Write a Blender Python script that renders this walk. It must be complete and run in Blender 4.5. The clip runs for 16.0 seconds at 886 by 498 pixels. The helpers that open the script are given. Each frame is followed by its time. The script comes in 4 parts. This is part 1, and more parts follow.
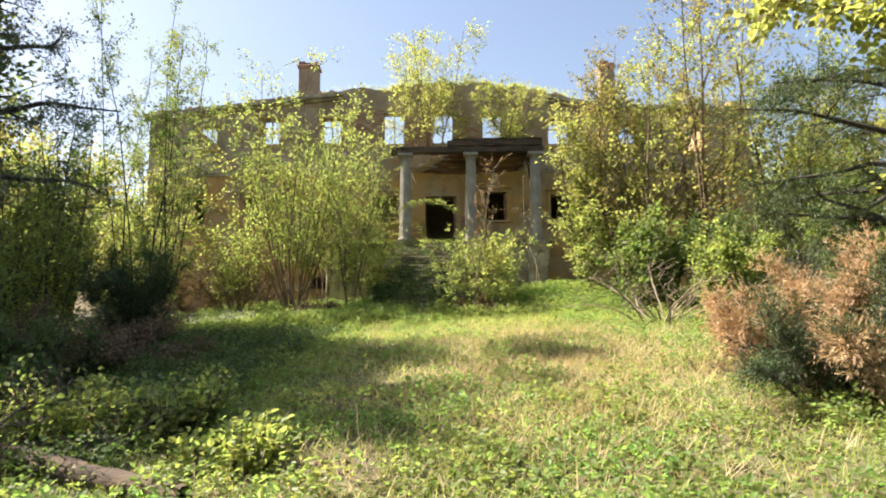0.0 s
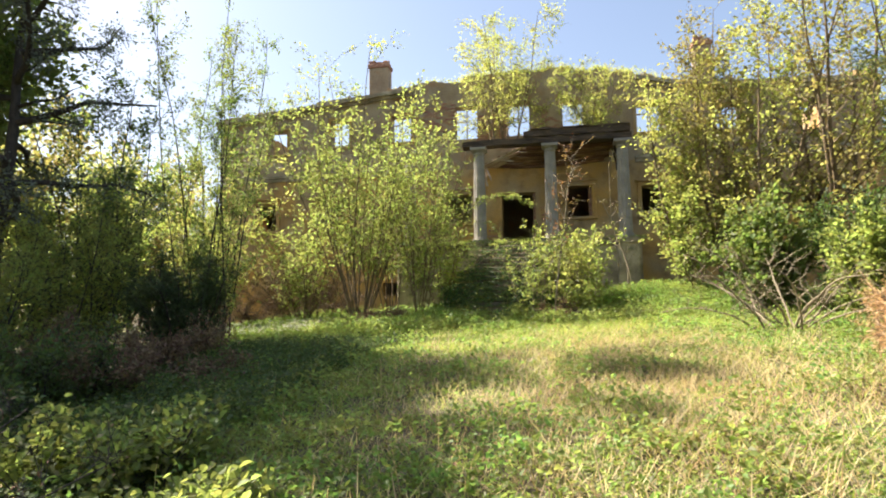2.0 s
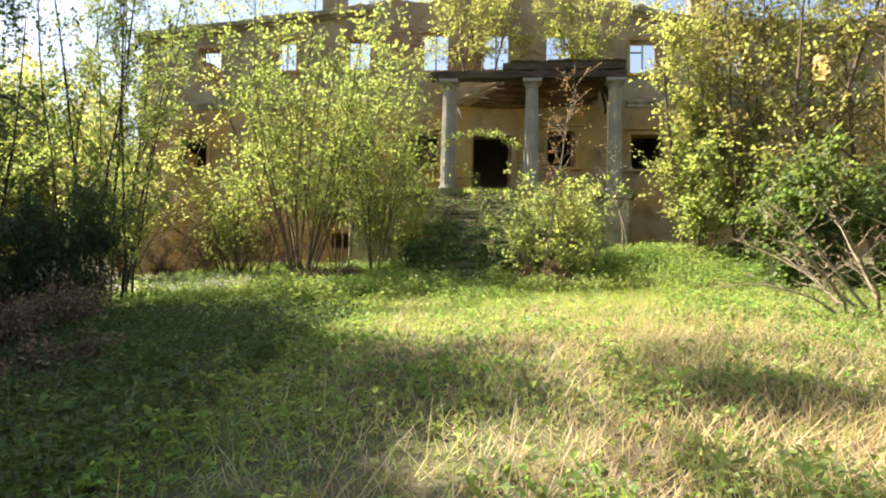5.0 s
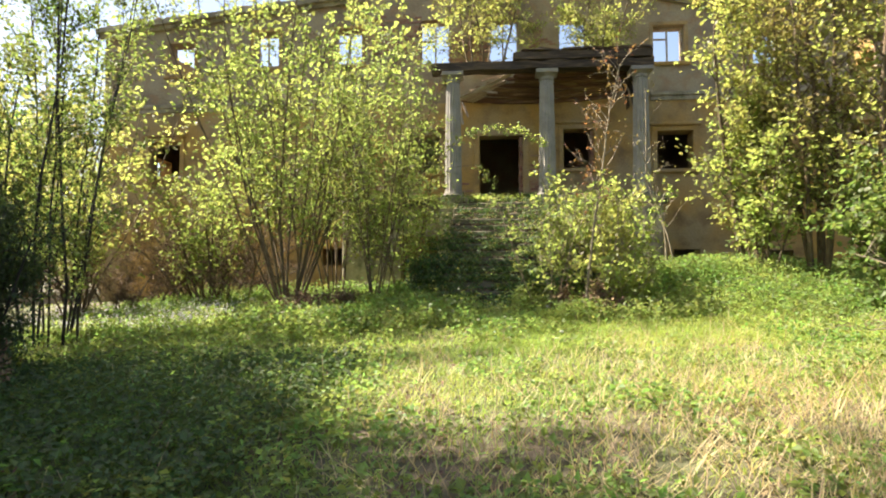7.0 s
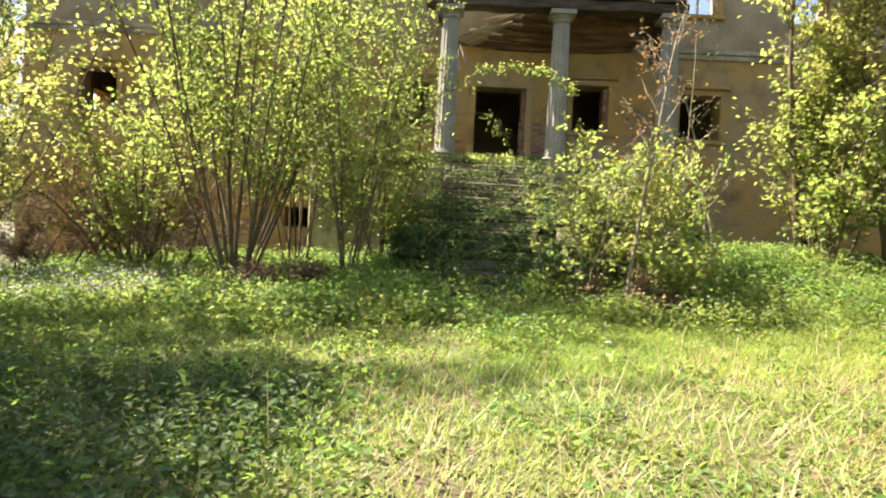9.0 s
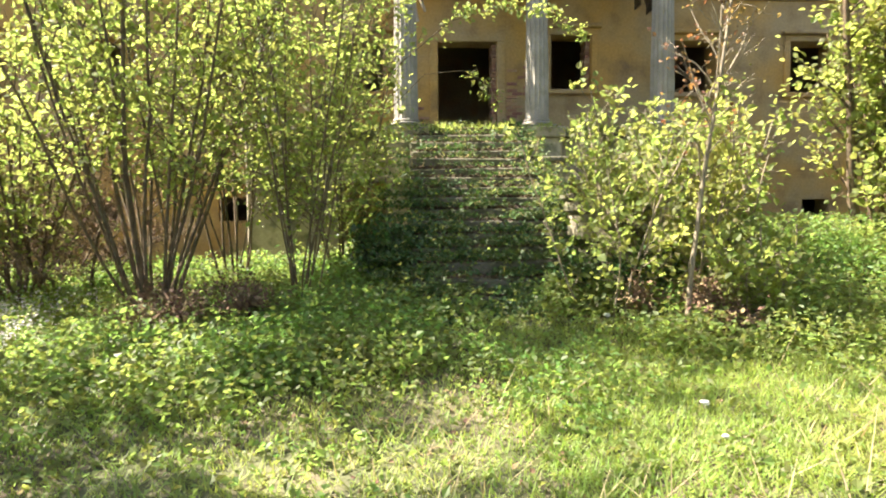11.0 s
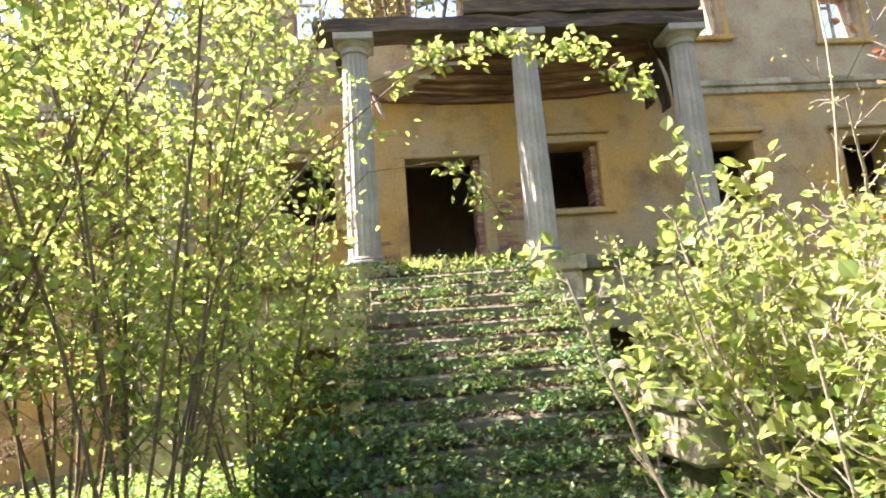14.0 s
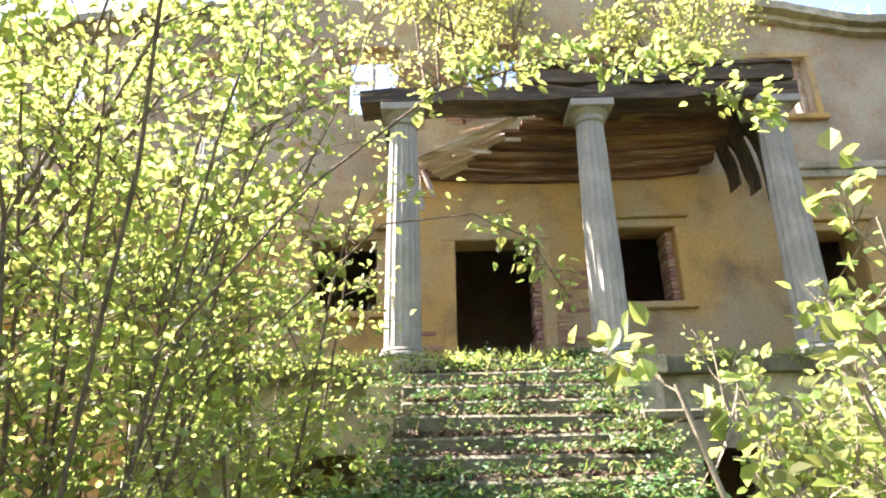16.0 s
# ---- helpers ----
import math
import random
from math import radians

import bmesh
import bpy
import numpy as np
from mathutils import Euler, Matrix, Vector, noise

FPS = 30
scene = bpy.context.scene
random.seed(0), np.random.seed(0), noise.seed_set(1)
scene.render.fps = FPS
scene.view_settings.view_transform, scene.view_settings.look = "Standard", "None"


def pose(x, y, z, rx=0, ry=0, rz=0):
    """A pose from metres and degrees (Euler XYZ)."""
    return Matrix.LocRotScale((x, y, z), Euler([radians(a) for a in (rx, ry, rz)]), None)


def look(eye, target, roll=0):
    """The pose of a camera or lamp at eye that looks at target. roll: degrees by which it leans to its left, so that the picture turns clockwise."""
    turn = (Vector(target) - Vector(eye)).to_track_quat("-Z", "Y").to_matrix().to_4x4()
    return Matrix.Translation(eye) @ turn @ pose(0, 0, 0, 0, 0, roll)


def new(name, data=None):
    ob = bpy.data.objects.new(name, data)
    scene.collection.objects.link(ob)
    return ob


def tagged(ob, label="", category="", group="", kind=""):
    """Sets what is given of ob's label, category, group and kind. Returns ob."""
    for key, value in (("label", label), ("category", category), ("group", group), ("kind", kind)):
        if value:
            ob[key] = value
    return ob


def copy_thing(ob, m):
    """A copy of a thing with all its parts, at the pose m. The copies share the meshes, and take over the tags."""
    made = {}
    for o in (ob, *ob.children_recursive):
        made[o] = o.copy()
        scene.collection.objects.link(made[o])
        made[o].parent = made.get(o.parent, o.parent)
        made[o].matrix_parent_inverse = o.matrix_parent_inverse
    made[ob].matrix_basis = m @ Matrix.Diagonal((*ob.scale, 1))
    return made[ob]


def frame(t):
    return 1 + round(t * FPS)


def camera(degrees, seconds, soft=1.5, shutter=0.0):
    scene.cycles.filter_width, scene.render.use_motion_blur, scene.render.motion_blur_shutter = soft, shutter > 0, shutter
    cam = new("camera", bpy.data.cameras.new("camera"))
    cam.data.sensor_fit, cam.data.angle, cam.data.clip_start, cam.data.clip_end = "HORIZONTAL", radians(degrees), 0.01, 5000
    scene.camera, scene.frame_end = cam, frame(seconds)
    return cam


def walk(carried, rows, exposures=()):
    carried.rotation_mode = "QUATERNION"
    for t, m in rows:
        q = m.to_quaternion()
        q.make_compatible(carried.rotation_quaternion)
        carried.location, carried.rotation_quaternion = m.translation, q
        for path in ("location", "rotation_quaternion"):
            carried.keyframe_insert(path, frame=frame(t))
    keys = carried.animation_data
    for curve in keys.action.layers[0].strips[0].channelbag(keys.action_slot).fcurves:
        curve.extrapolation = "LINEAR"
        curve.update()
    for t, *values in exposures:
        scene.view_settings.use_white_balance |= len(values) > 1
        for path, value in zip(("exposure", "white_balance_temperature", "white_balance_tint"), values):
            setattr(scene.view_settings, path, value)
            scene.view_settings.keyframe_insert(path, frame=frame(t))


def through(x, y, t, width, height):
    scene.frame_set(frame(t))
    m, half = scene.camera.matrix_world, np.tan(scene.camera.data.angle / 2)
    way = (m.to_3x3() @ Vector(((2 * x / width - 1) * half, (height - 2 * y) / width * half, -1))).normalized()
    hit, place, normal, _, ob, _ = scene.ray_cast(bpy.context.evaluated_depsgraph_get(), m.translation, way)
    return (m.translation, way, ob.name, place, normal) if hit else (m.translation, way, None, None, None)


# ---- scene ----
cam = camera(71.8, 16.0, soft=2.0)

# seconds, x, y, z, pitch, roll, heading
PATH = [
    (0, 1.128, -27.340, 1.136, 5.94, -0.16, 2.17),
    (0.5, 1.332, -26.986, 1.152, 6.34, -0.10, 7.01),
    (1, 1.414, -26.558, 1.127, 4.93, -0.64, 9.36),
    (1.5, 1.371, -26.037, 1.185, 3.25, -0.94, 10.58),
    (2, 1.401, -25.400, 1.164, 6.54, -0.77, 10.38),
    (2.5, 1.293, -24.894, 1.171, 4.99, -0.20, 11.22),
    (3, 1.146, -24.366, 1.240, 4.77, -2.43, 11.20),
    (3.5, 1.012, -23.803, 1.266, 3.89, -0.25, 9.73),
    (4, 0.827, -23.278, 1.246, 2.42, 0.68, 7.58),
    (6.5, -0.052, -20.459, 1.672, 2.18, 0.94, 4.73),
    (7, -0.267, -19.788, 1.716, 2.86, -0.15, 4.73),
    (7.5, -0.491, -19.057, 1.771, 2.49, 1.71, 2.35),
    (8, -0.642, -18.382, 1.782, 0.89, 2.32, 1.77),
    (8.5, -0.786, -17.714, 1.810, 0.00, 3.28, 1.69),
    (10.8, -1.441, -15.019, 2.313, -2.39, -0.25, -2.21),
    (11, -1.418, -14.701, 2.346, -3.39, -0.54, -3.10),
    (11.5, -1.438, -13.886, 2.423, -2.18, 1.96, -7.73),
    (12, -1.407, -13.177, 2.500, -1.02, 2.00, -6.55),
    (12.5, -1.316, -12.454, 2.587, -0.55, 1.31, -2.32),
    (13, -1.231, -11.789, 2.648, 2.26, -1.57, -7.42),
    (13.5, -1.176, -11.324, 2.764, 7.49, -4.26, -6.38),
    (14, -1.083, -10.923, 2.823, 9.50, -4.28, -5.08),
    (14.5, -1.032, -10.559, 2.833, 11.72, -2.85, -6.35),
    (15, -1.005, -10.150, 2.914, 15.15, -1.68, -6.14),
    (15.5, -0.935, -9.934, 2.927, 16.56, -1.71, -3.39),
    (16, -0.852, -9.685, 2.952, 18.80, -1.05, 0.31),
]


def view(x, y, z, pitch, roll, heading):
    p, h = radians(pitch), radians(heading)
    eye = Vector((x, y, z))
    ahead = Vector((-math.sin(h) * math.cos(p), math.cos(h) * math.cos(p), math.sin(p)))
    return look(eye, eye + ahead, roll)


walk(cam, [(row[0], view(*row[1:])) for row in PATH], [(0.0, 1.76, 6950, 15), (4.2, 1.92, 6900, 15), (8.7, 2.08, 6850, 14), (10.8, 2.45, 6750, 15), (13.0, 2.95, 6600, 21), (16.0, 3.15, 6150, 24)])

# ---- light ----
SUN_AZ, SUN_EL = radians(168), radians(50)   # towards the sun: angle from +x, height
to_sun = Vector((math.cos(SUN_AZ) * math.cos(SUN_EL), math.sin(SUN_AZ) * math.cos(SUN_EL), math.sin(SUN_EL)))
world = bpy.data.worlds.new("sky")
scene.world = world
world.use_nodes = True
wn = world.node_tree
sky = wn.nodes.new("ShaderNodeTexSky")
sky.sky_type, sky.sun_disc = "NISHITA", False
sky.sun_elevation, sky.sun_rotation = SUN_EL, math.pi / 2 - SUN_AZ
sky.air_density, sky.dust_density = 1.2, 2.0
wn.nodes["Background"].inputs["Strength"].default_value = 0.068
wn.links.new(sky.outputs[0], wn.nodes["Background"].inputs["Color"])
lamp = bpy.data.lights.new("sun", "SUN")
lamp.energy, lamp.angle, lamp.color = 5.0, radians(0.6), (1.0, 0.94, 0.84)
sun = new("sun", lamp)
sun.matrix_world = look(to_sun * 60, (0, 0, 0))


# ---- materials ----
def material(name, base, rough=0.8, other=None, scale=3.0, third=None, fine=40.0, bump=0.3, metal=0.0, random_tint=0.0,
             through=0.0, through_colour=None, stretch=(1, 1, 1), edge=(0.42, 0.6)):
    """Two colours mixed by a broad noise, a third by a finer one, with grain and relief."""
    m = bpy.data.materials.new(name)
    m.use_nodes = True
    n, l = m.node_tree.nodes, m.node_tree.links
    b = n["Principled BSDF"]
    b.inputs["Roughness"].default_value, b.inputs["Metallic"].default_value = rough, metal
    co = n.new("ShaderNodeTexCoord")
    mp = n.new("ShaderNodeMapping")
    mp.inputs["Scale"].default_value = stretch
    l.new(co.outputs["Object"], mp.inputs["Vector"])

    def noise_node(s, detail):
        t = n.new("ShaderNodeTexNoise")
        t.inputs["Scale"].default_value, t.inputs["Detail"].default_value = s, detail
        l.new(mp.outputs["Vector"], t.inputs["Vector"])
        return t

    def mix(fac, a, c, mode="MIX"):
        x = n.new("ShaderNodeMix")
        x.data_type, x.blend_type = "RGBA", mode
        if isinstance(fac, float):
            x.inputs["Factor"].default_value = fac
        else:
            l.new(fac, x.inputs["Factor"])
        for sock, v in ((x.inputs["A"], a), (x.inputs["B"], c)):
            if isinstance(v, tuple):
                sock.default_value = (*v, 1)
            else:
                l.new(v, sock)
        return x.outputs["Result"]

    def ramp(sock, lo, hi):
        r = n.new("ShaderNodeMapRange")
        r.inputs["From Min"].default_value, r.inputs["From Max"].default_value = lo, hi
        l.new(sock, r.inputs["Value"])
        return r.outputs["Result"]

    broad, grain = noise_node(scale, 6), noise_node(fine, 4)
    col = mix(ramp(broad.outputs["Fac"], *edge), base, other or tuple(c * 0.7 for c in base))
    if third:
        mid = noise_node(scale * 2.7, 5)
        col = mix(ramp(mid.outputs["Fac"], 0.5, 0.72), col, third)
    g = ramp(grain.outputs["Fac"], 0.25, 0.75)
    grey = n.new("ShaderNodeMapRange")
    grey.inputs["To Min"].default_value, grey.inputs["To Max"].default_value = 0.82, 1.14
    l.new(g, grey.inputs["Value"])
    comb = n.new("ShaderNodeCombineColor")
    for k in range(3):
        l.new(grey.outputs["Result"], comb.inputs[k])
    col = mix(1.0, col, comb.outputs["Color"], "MULTIPLY")
    if random_tint:
        info, geo = n.new("ShaderNodeObjectInfo"), n.new("ShaderNodeNewGeometry")
        add = n.new("ShaderNodeMath")
        add.operation = "ADD"
        l.new(info.outputs["Random"], add.inputs[0])
        l.new(geo.outputs["Random Per Island"], add.inputs[1])
        fr = n.new("ShaderNodeMath")
        fr.operation = "FRACT"
        l.new(add.outputs[0], fr.inputs[0])
        hsv = n.new("ShaderNodeHueSaturation")
        for key, lo, hi in (("Hue", 0.5 - 0.05 * random_tint, 0.5 + 0.04 * random_tint), ("Value", 1 - 0.45 * random_tint, 1 + 0.4 * random_tint)):
            r = n.new("ShaderNodeMapRange")
            r.inputs["To Min"].default_value, r.inputs["To Max"].default_value = lo, hi
            l.new(fr.outputs[0], r.inputs["Value"])
            l.new(r.outputs["Result"], hsv.inputs[key])
        l.new(col, hsv.inputs["Color"])
        col = hsv.outputs["Color"]
    l.new(col, b.inputs["Base Color"])
    if bump:
        bp = n.new("ShaderNodeBump")
        bp.inputs["Strength"].default_value, bp.inputs["Distance"].default_value = bump, 0.03
        l.new(grain.outputs["Fac"], bp.inputs["Height"])
        l.new(bp.outputs["Normal"], b.inputs["Normal"])
    if through:
        tr = n.new("ShaderNodeBsdfTranslucent")
        tint = mix(1.0, col, through_colour or (1.0, 1.0, 0.72), "MULTIPLY")
        bright = n.new("ShaderNodeHueSaturation")
        bright.inputs["Value"].default_value = 2.2
        l.new(tint, bright.inputs["Color"])
        l.new(bright.outputs["Color"], tr.inputs["Color"])
        mx = n.new("ShaderNodeMixShader")
        mx.inputs["Fac"].default_value = through
        l.new(b.outputs[0], mx.inputs[1])
        l.new(tr.outputs[0], mx.inputs[2])
        l.new(mx.outputs[0], n["Material Output"].inputs["Surface"])
    return m


PLASTER = material("plaster", (0.45, 0.27, 0.08), 0.9, (0.37, 0.275, 0.15), 0.55, third=(0.21, 0.135, 0.065), fine=18, bump=0.5)
PLASTER_GREY = material("grey plaster", (0.37, 0.30, 0.195), 0.9, (0.26, 0.20, 0.13), 0.8, third=(0.33, 0.195, 0.10), fine=16, bump=0.5)
PLASTER_PALE = material("pale plaster", (0.42, 0.36, 0.25), 0.9, (0.24, 0.20, 0.13), 1.3, third=(0.15, 0.15, 0.08), fine=20, bump=0.6)
BRICK = material("brick", (0.36, 0.20, 0.125), 0.9, (0.27, 0.14, 0.085), 4, third=(0.36, 0.28, 0.2), fine=50, random_tint=0.5)
STONE = material("stone", (0.34, 0.31, 0.255), 0.85, (0.25, 0.23, 0.19), 1.6, third=(0.24, 0.23, 0.18), fine=35, bump=0.4)
MOSSY = material("mossy stone", (0.15, 0.13, 0.085), 0.9, (0.085, 0.08, 0.042), 2.5, third=(0.10, 0.115, 0.045), fine=30, bump=0.6)
BLOCK = material("dirty block", (0.33, 0.29, 0.20), 0.9, (0.17, 0.15, 0.09), 2.4, third=(0.11, 0.115, 0.055), fine=26, bump=0.7)
WOOD_DARK = material("rotten wood", (0.085, 0.06, 0.038), 0.9, (0.04, 0.029, 0.02), 3, third=(0.15, 0.10, 0.06), fine=30, bump=0.6, stretch=(0.25, 2, 2))
WOOD_BROWN = material("brown boards", (0.19, 0.10, 0.05), 0.85, (0.09, 0.05, 0.03), 2, third=(0.30, 0.19, 0.11), fine=30, bump=0.6, random_tint=0.5, stretch=(0.25, 2, 2))
WOOD_PALE = material("weathered boards", (0.46, 0.37, 0.27), 0.85, (0.30, 0.2, 0.13), 2.5, third=(0.52, 0.48, 0.42), fine=30, bump=0.4, random_tint=0.3, stretch=(0.3, 2, 2))
BARK = material("bark", (0.185, 0.125, 0.07), 0.95, (0.105, 0.072, 0.042), 6, third=(0.17, 0.17, 0.10), fine=60, bump=0.6, stretch=(3, 3, 0.7))
BARK_DARK = material("dark bark", (0.06, 0.05, 0.042), 0.95, (0.035, 0.03, 0.025), 6, fine=60, bump=0.6, stretch=(3, 3, 0.7))
BARK_PALE = material("pale bark", (0.30, 0.245, 0.16), 0.9, (0.18, 0.15, 0.10), 8, fine=60, bump=0.4, stretch=(3, 3, 0.7))
SOIL = material("soil and turf", (0.09, 0.095, 0.04), 0.95, (0.10, 0.075, 0.045), 0.7, third=(0.14, 0.115, 0.065), fine=25, bump=0.6)
LEAF = material("fresh leaf", (0.175, 0.215, 0.068), 0.55, (0.185, 0.215, 0.07), 0.8, fine=8, bump=0, random_tint=0.7, through=0.64)
LEAF_YELLOW = material("young yellow leaf", (0.23, 0.24, 0.085), 0.42, (0.20, 0.225, 0.07), 0.8, fine=8, bump=0, random_tint=0.7, through=0.64)
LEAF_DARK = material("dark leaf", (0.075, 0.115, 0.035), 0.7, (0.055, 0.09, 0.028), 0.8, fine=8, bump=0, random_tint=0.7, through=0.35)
LEAF_BUD = material("olive bud leaf", (0.25, 0.22, 0.09), 0.6, (0.15, 0.14, 0.045), 0.8, fine=8, bump=0, random_tint=0.7, through=0.45)
LEAF_RED = material("reddish bud leaf", (0.21, 0.095, 0.045), 0.6, (0.16, 0.12, 0.05), 0.8, fine=8, bump=0, random_tint=0.6, through=0.4)
NEEDLE_DEAD = material("dead needles", (0.55, 0.43, 0.28), 0.9, (0.35, 0.245, 0.14), 1.5, fine=10, bump=0, random_tint=0.25, through=0.2, through_colour=(1, 0.8, 0.5))
NEEDLE = material("green needles", (0.05, 0.085, 0.03), 0.7, (0.075, 0.10, 0.035), 1.2, fine=10, bump=0, random_tint=0.6, through=0.2)
GRASS = material("grass", (0.19, 0.265, 0.055), 0.5, (0.25, 0.295, 0.075), 0.5, fine=6, bump=0, random_tint=0.6, through=0.4)
GRASS_DRY = material("dry grass", (0.44, 0.37, 0.21), 0.8, (0.34, 0.27, 0.14), 0.7, fine=6, bump=0, random_tint=0.5, through=0.3, through_colour=(1, 0.95, 0.75))
LITTER_DARK = material("rotting leaf litter", (0.13, 0.085, 0.05), 0.9, (0.075, 0.055, 0.03), 1.5, third=(0.24, 0.16, 0.09), fine=12, bump=0, random_tint=0.9)
LEAF_GROUND = material("ground weed leaf", (0.13, 0.20, 0.055), 0.5, (0.18, 0.22, 0.07), 0.6, fine=8, bump=0, random_tint=0.9, through=0.58)
LEAF_IVY = material("ivy leaf", (0.055, 0.105, 0.028), 0.55, (0.085, 0.13, 0.035), 1.2, fine=8, bump=0, random_tint=0.8, through=0.2)
LEAF_LIME = material("lime leaf", (0.11, 0.155, 0.045), 0.55, (0.14, 0.17, 0.055), 0.7, fine=8, bump=0, random_tint=0.7, through=0.5)
NEEDLE_BLUE = material("blue-grey needles", (0.12, 0.145, 0.115), 0.7, (0.085, 0.11, 0.08), 1.0, fine=10, bump=0, random_tint=0.5, through=0.3, through_colour=(1, 1, 0.9))
DEBRIS = material("dry leaf litter", (0.26, 0.17, 0.09), 0.9, (0.16, 0.1, 0.055), 1.5, fine=12, bump=0, random_tint=0.8)


# ---- helpers for meshes ----
def put(name, me, mat, parent=None, label=""):
    ob = new(name, me)
    if mat is not None:
        me.materials.append(mat)
    if parent is not None:
        ob.parent = parent
    if label:
        ob["label"] = label
    return ob


def part(name, bm, mat, parent=None, label="", smooth=False):
    me = bpy.data.meshes.new(name)
    bm.normal_update()
    bm.to_mesh(me)
    bm.free()
    if smooth:
        for p in me.polygons:
            p.use_smooth = True
    return put(name, me, mat, parent, label)


def arrays(name, verts, faces, mat, parent=None, label="", smooth=False):
    me = bpy.data.meshes.new(name)
    me.from_pydata(np.asarray(verts, dtype=np.float32), [], np.asarray(faces, dtype=np.int32))
    if smooth:
        me.polygons.foreach_set("use_smooth", np.ones(len(me.polygons), dtype=bool))
    me.update()
    return put(name, me, mat, parent, label)


def thing(name, at, label, category, group="", kind=""):
    ob = new(name)
    ob.location = at
    return tagged(ob, label, category, group, kind)


def box(bm, x0, x1, y0, y1, z0, z1, bevel=0.0, jitter=0.0):
    made = bmesh.ops.create_cube(bm, size=1)["verts"]
    for v in made:
        v.co = Vector(((x0 + x1) / 2 + v.co.x * (x1 - x0), (y0 + y1) / 2 + v.co.y * (y1 - y0), (z0 + z1) / 2 + v.co.z * (z1 - z0)))
        if jitter:
            v.co += Vector((random.uniform(-jitter, jitter), random.uniform(-jitter, jitter), random.uniform(-jitter, jitter)))
    if bevel:
        edges = {e for v in made for e in v.link_edges}
        bmesh.ops.bevel(bm, geom=list(edges), offset=bevel, segments=1, affect="EDGES")
    return bm


# ---- ground ----
def smooth_step(a, b, x):
    t = min(1.0, max(0.0, (x - a) / (b - a)))
    return t * t * (3 - 2 * t)


def wave(x, y, s, seed):
    """A smooth uneven pattern between about -1 and 1."""
    return (np.sin(1.3 * s * x + 2.1 * np.sin(0.7 * s * y + seed)) * np.sin(1.1 * s * y + 1.7 * np.sin(0.9 * s * x + 2 * seed))
            + 0.5 * np.sin(2.9 * s * x - 1.7 * s * y + 3 * seed) * np.sin(2.3 * s * y + 1.9 * s * x + seed)) / 1.5


def height(x, y):
    """The lawn climbs gently to the house, with a mound before its right half."""
    h = 0.111 * (np.clip(y, -40.0, -3.5) + 20) + 0.044 * np.clip(x, -14.0, 14.0)
    t = np.clip((y + 16) / 6.5, 0.0, 1.0)
    h = h - 0.26 * t * t * (3 - 2 * t)
    h = h + 0.42 * np.exp(-((x - 4.4) / 2.6) ** 2 - ((y + 6.2) / 1.8) ** 2)
    return h + (0.035 * wave(x, y, 0.5, 1.0) + 0.02 * wave(x, y, 1.5, 4.0)) * np.exp(-((np.abs(x) + np.abs(y + 15)) / 60) ** 2)


def spread(lo, hi, step, far, grow=1.35):
    """Grid lines: even between lo and hi, widening out to far on both sides."""
    mid = list(np.arange(lo, hi + step / 2, step))
    out, d, v = [], step, hi
    while v < far:
        d *= grow
        v += d
        out.append(v)
    ins, d, v = [], step, lo
    while v > -far:
        d *= grow
        v -= d
        ins.append(v)
    return ins[::-1] + mid + out


gx, gy = spread(-16, 16, 0.4, 900), spread(-34, 2, 0.4, 900)
gv = [(x, y, height(x, y)) for y in gy for x in gx]
gf = [(j * len(gx) + i, j * len(gx) + i + 1, (j + 1) * len(gx) + i + 1, (j + 1) * len(gx) + i) for j in range(len(gy) - 1) for i in range(len(gx) - 1)]
ground = arrays("ground", gv, gf, SOIL, smooth=True)
tagged(ground, "rough overgrown lawn of soil and turf sloping up to the house", "ground", kind="structure")

# ---- the ruined house ----
FLOOR = 4.1
house = thing("ruined_mansion", (0, 0, 0), "roofless ruined mansion with ochre plaster fallen from brick walls", "building")


def wall_sheet(x_lines, z_lines, is_open, top, y0, y1):
    """A wall along x between the depths y0 and y1, with openings cut through and an uneven top."""
    bm = bmesh.new()
    nx, nz = len(x_lines), len(z_lines)

    def level(i, j):
        return top(x_lines[i]) if j == nz - 1 else min(z_lines[j], top(x_lines[i]) - 0.05)

    vs = {}

    def v(i, j, s):
        if (i, j, s) not in vs:
            vs[i, j, s] = bm.verts.new((x_lines[i], y1 if s else y0, level(i, j)))
        return vs[i, j, s]

    solid = [[not is_open((x_lines[i] + x_lines[i + 1]) / 2, (z_lines[j] + z_lines[j + 1]) / 2) for j in range(nz - 1)] for i in range(nx - 1)]

    def full(i, j):
        return 0 <= i < nx - 1 and 0 <= j < nz - 1 and solid[i][j]

    for i in range(nx - 1):
        for j in range(nz - 1):
            if not solid[i][j]:
                continue
            bm.faces.new((v(i, j, 0), v(i + 1, j, 0), v(i + 1, j + 1, 0), v(i, j + 1, 0)))
            bm.faces.new((v(i, j, 1), v(i, j + 1, 1), v(i + 1, j + 1, 1), v(i + 1, j, 1)))
            if not full(i - 1, j):
                bm.faces.new((v(i, j, 0), v(i, j + 1, 0), v(i, j + 1, 1), v(i, j, 1)))
            if not full(i + 1, j):
                bm.faces.new((v(i + 1, j, 0), v(i + 1, j, 1), v(i + 1, j + 1, 1), v(i + 1, j + 1, 0)))
            if not full(i, j + 1):
                bm.faces.new((v(i, j + 1, 0), v(i + 1, j + 1, 0), v(i + 1, j + 1, 1), v(i, j + 1, 1)))
            if not full(i, j - 1):
                bm.faces.new((v(i, j, 0), v(i, j, 1), v(i + 1, j, 1), v(i + 1, j, 0)))
    return bm


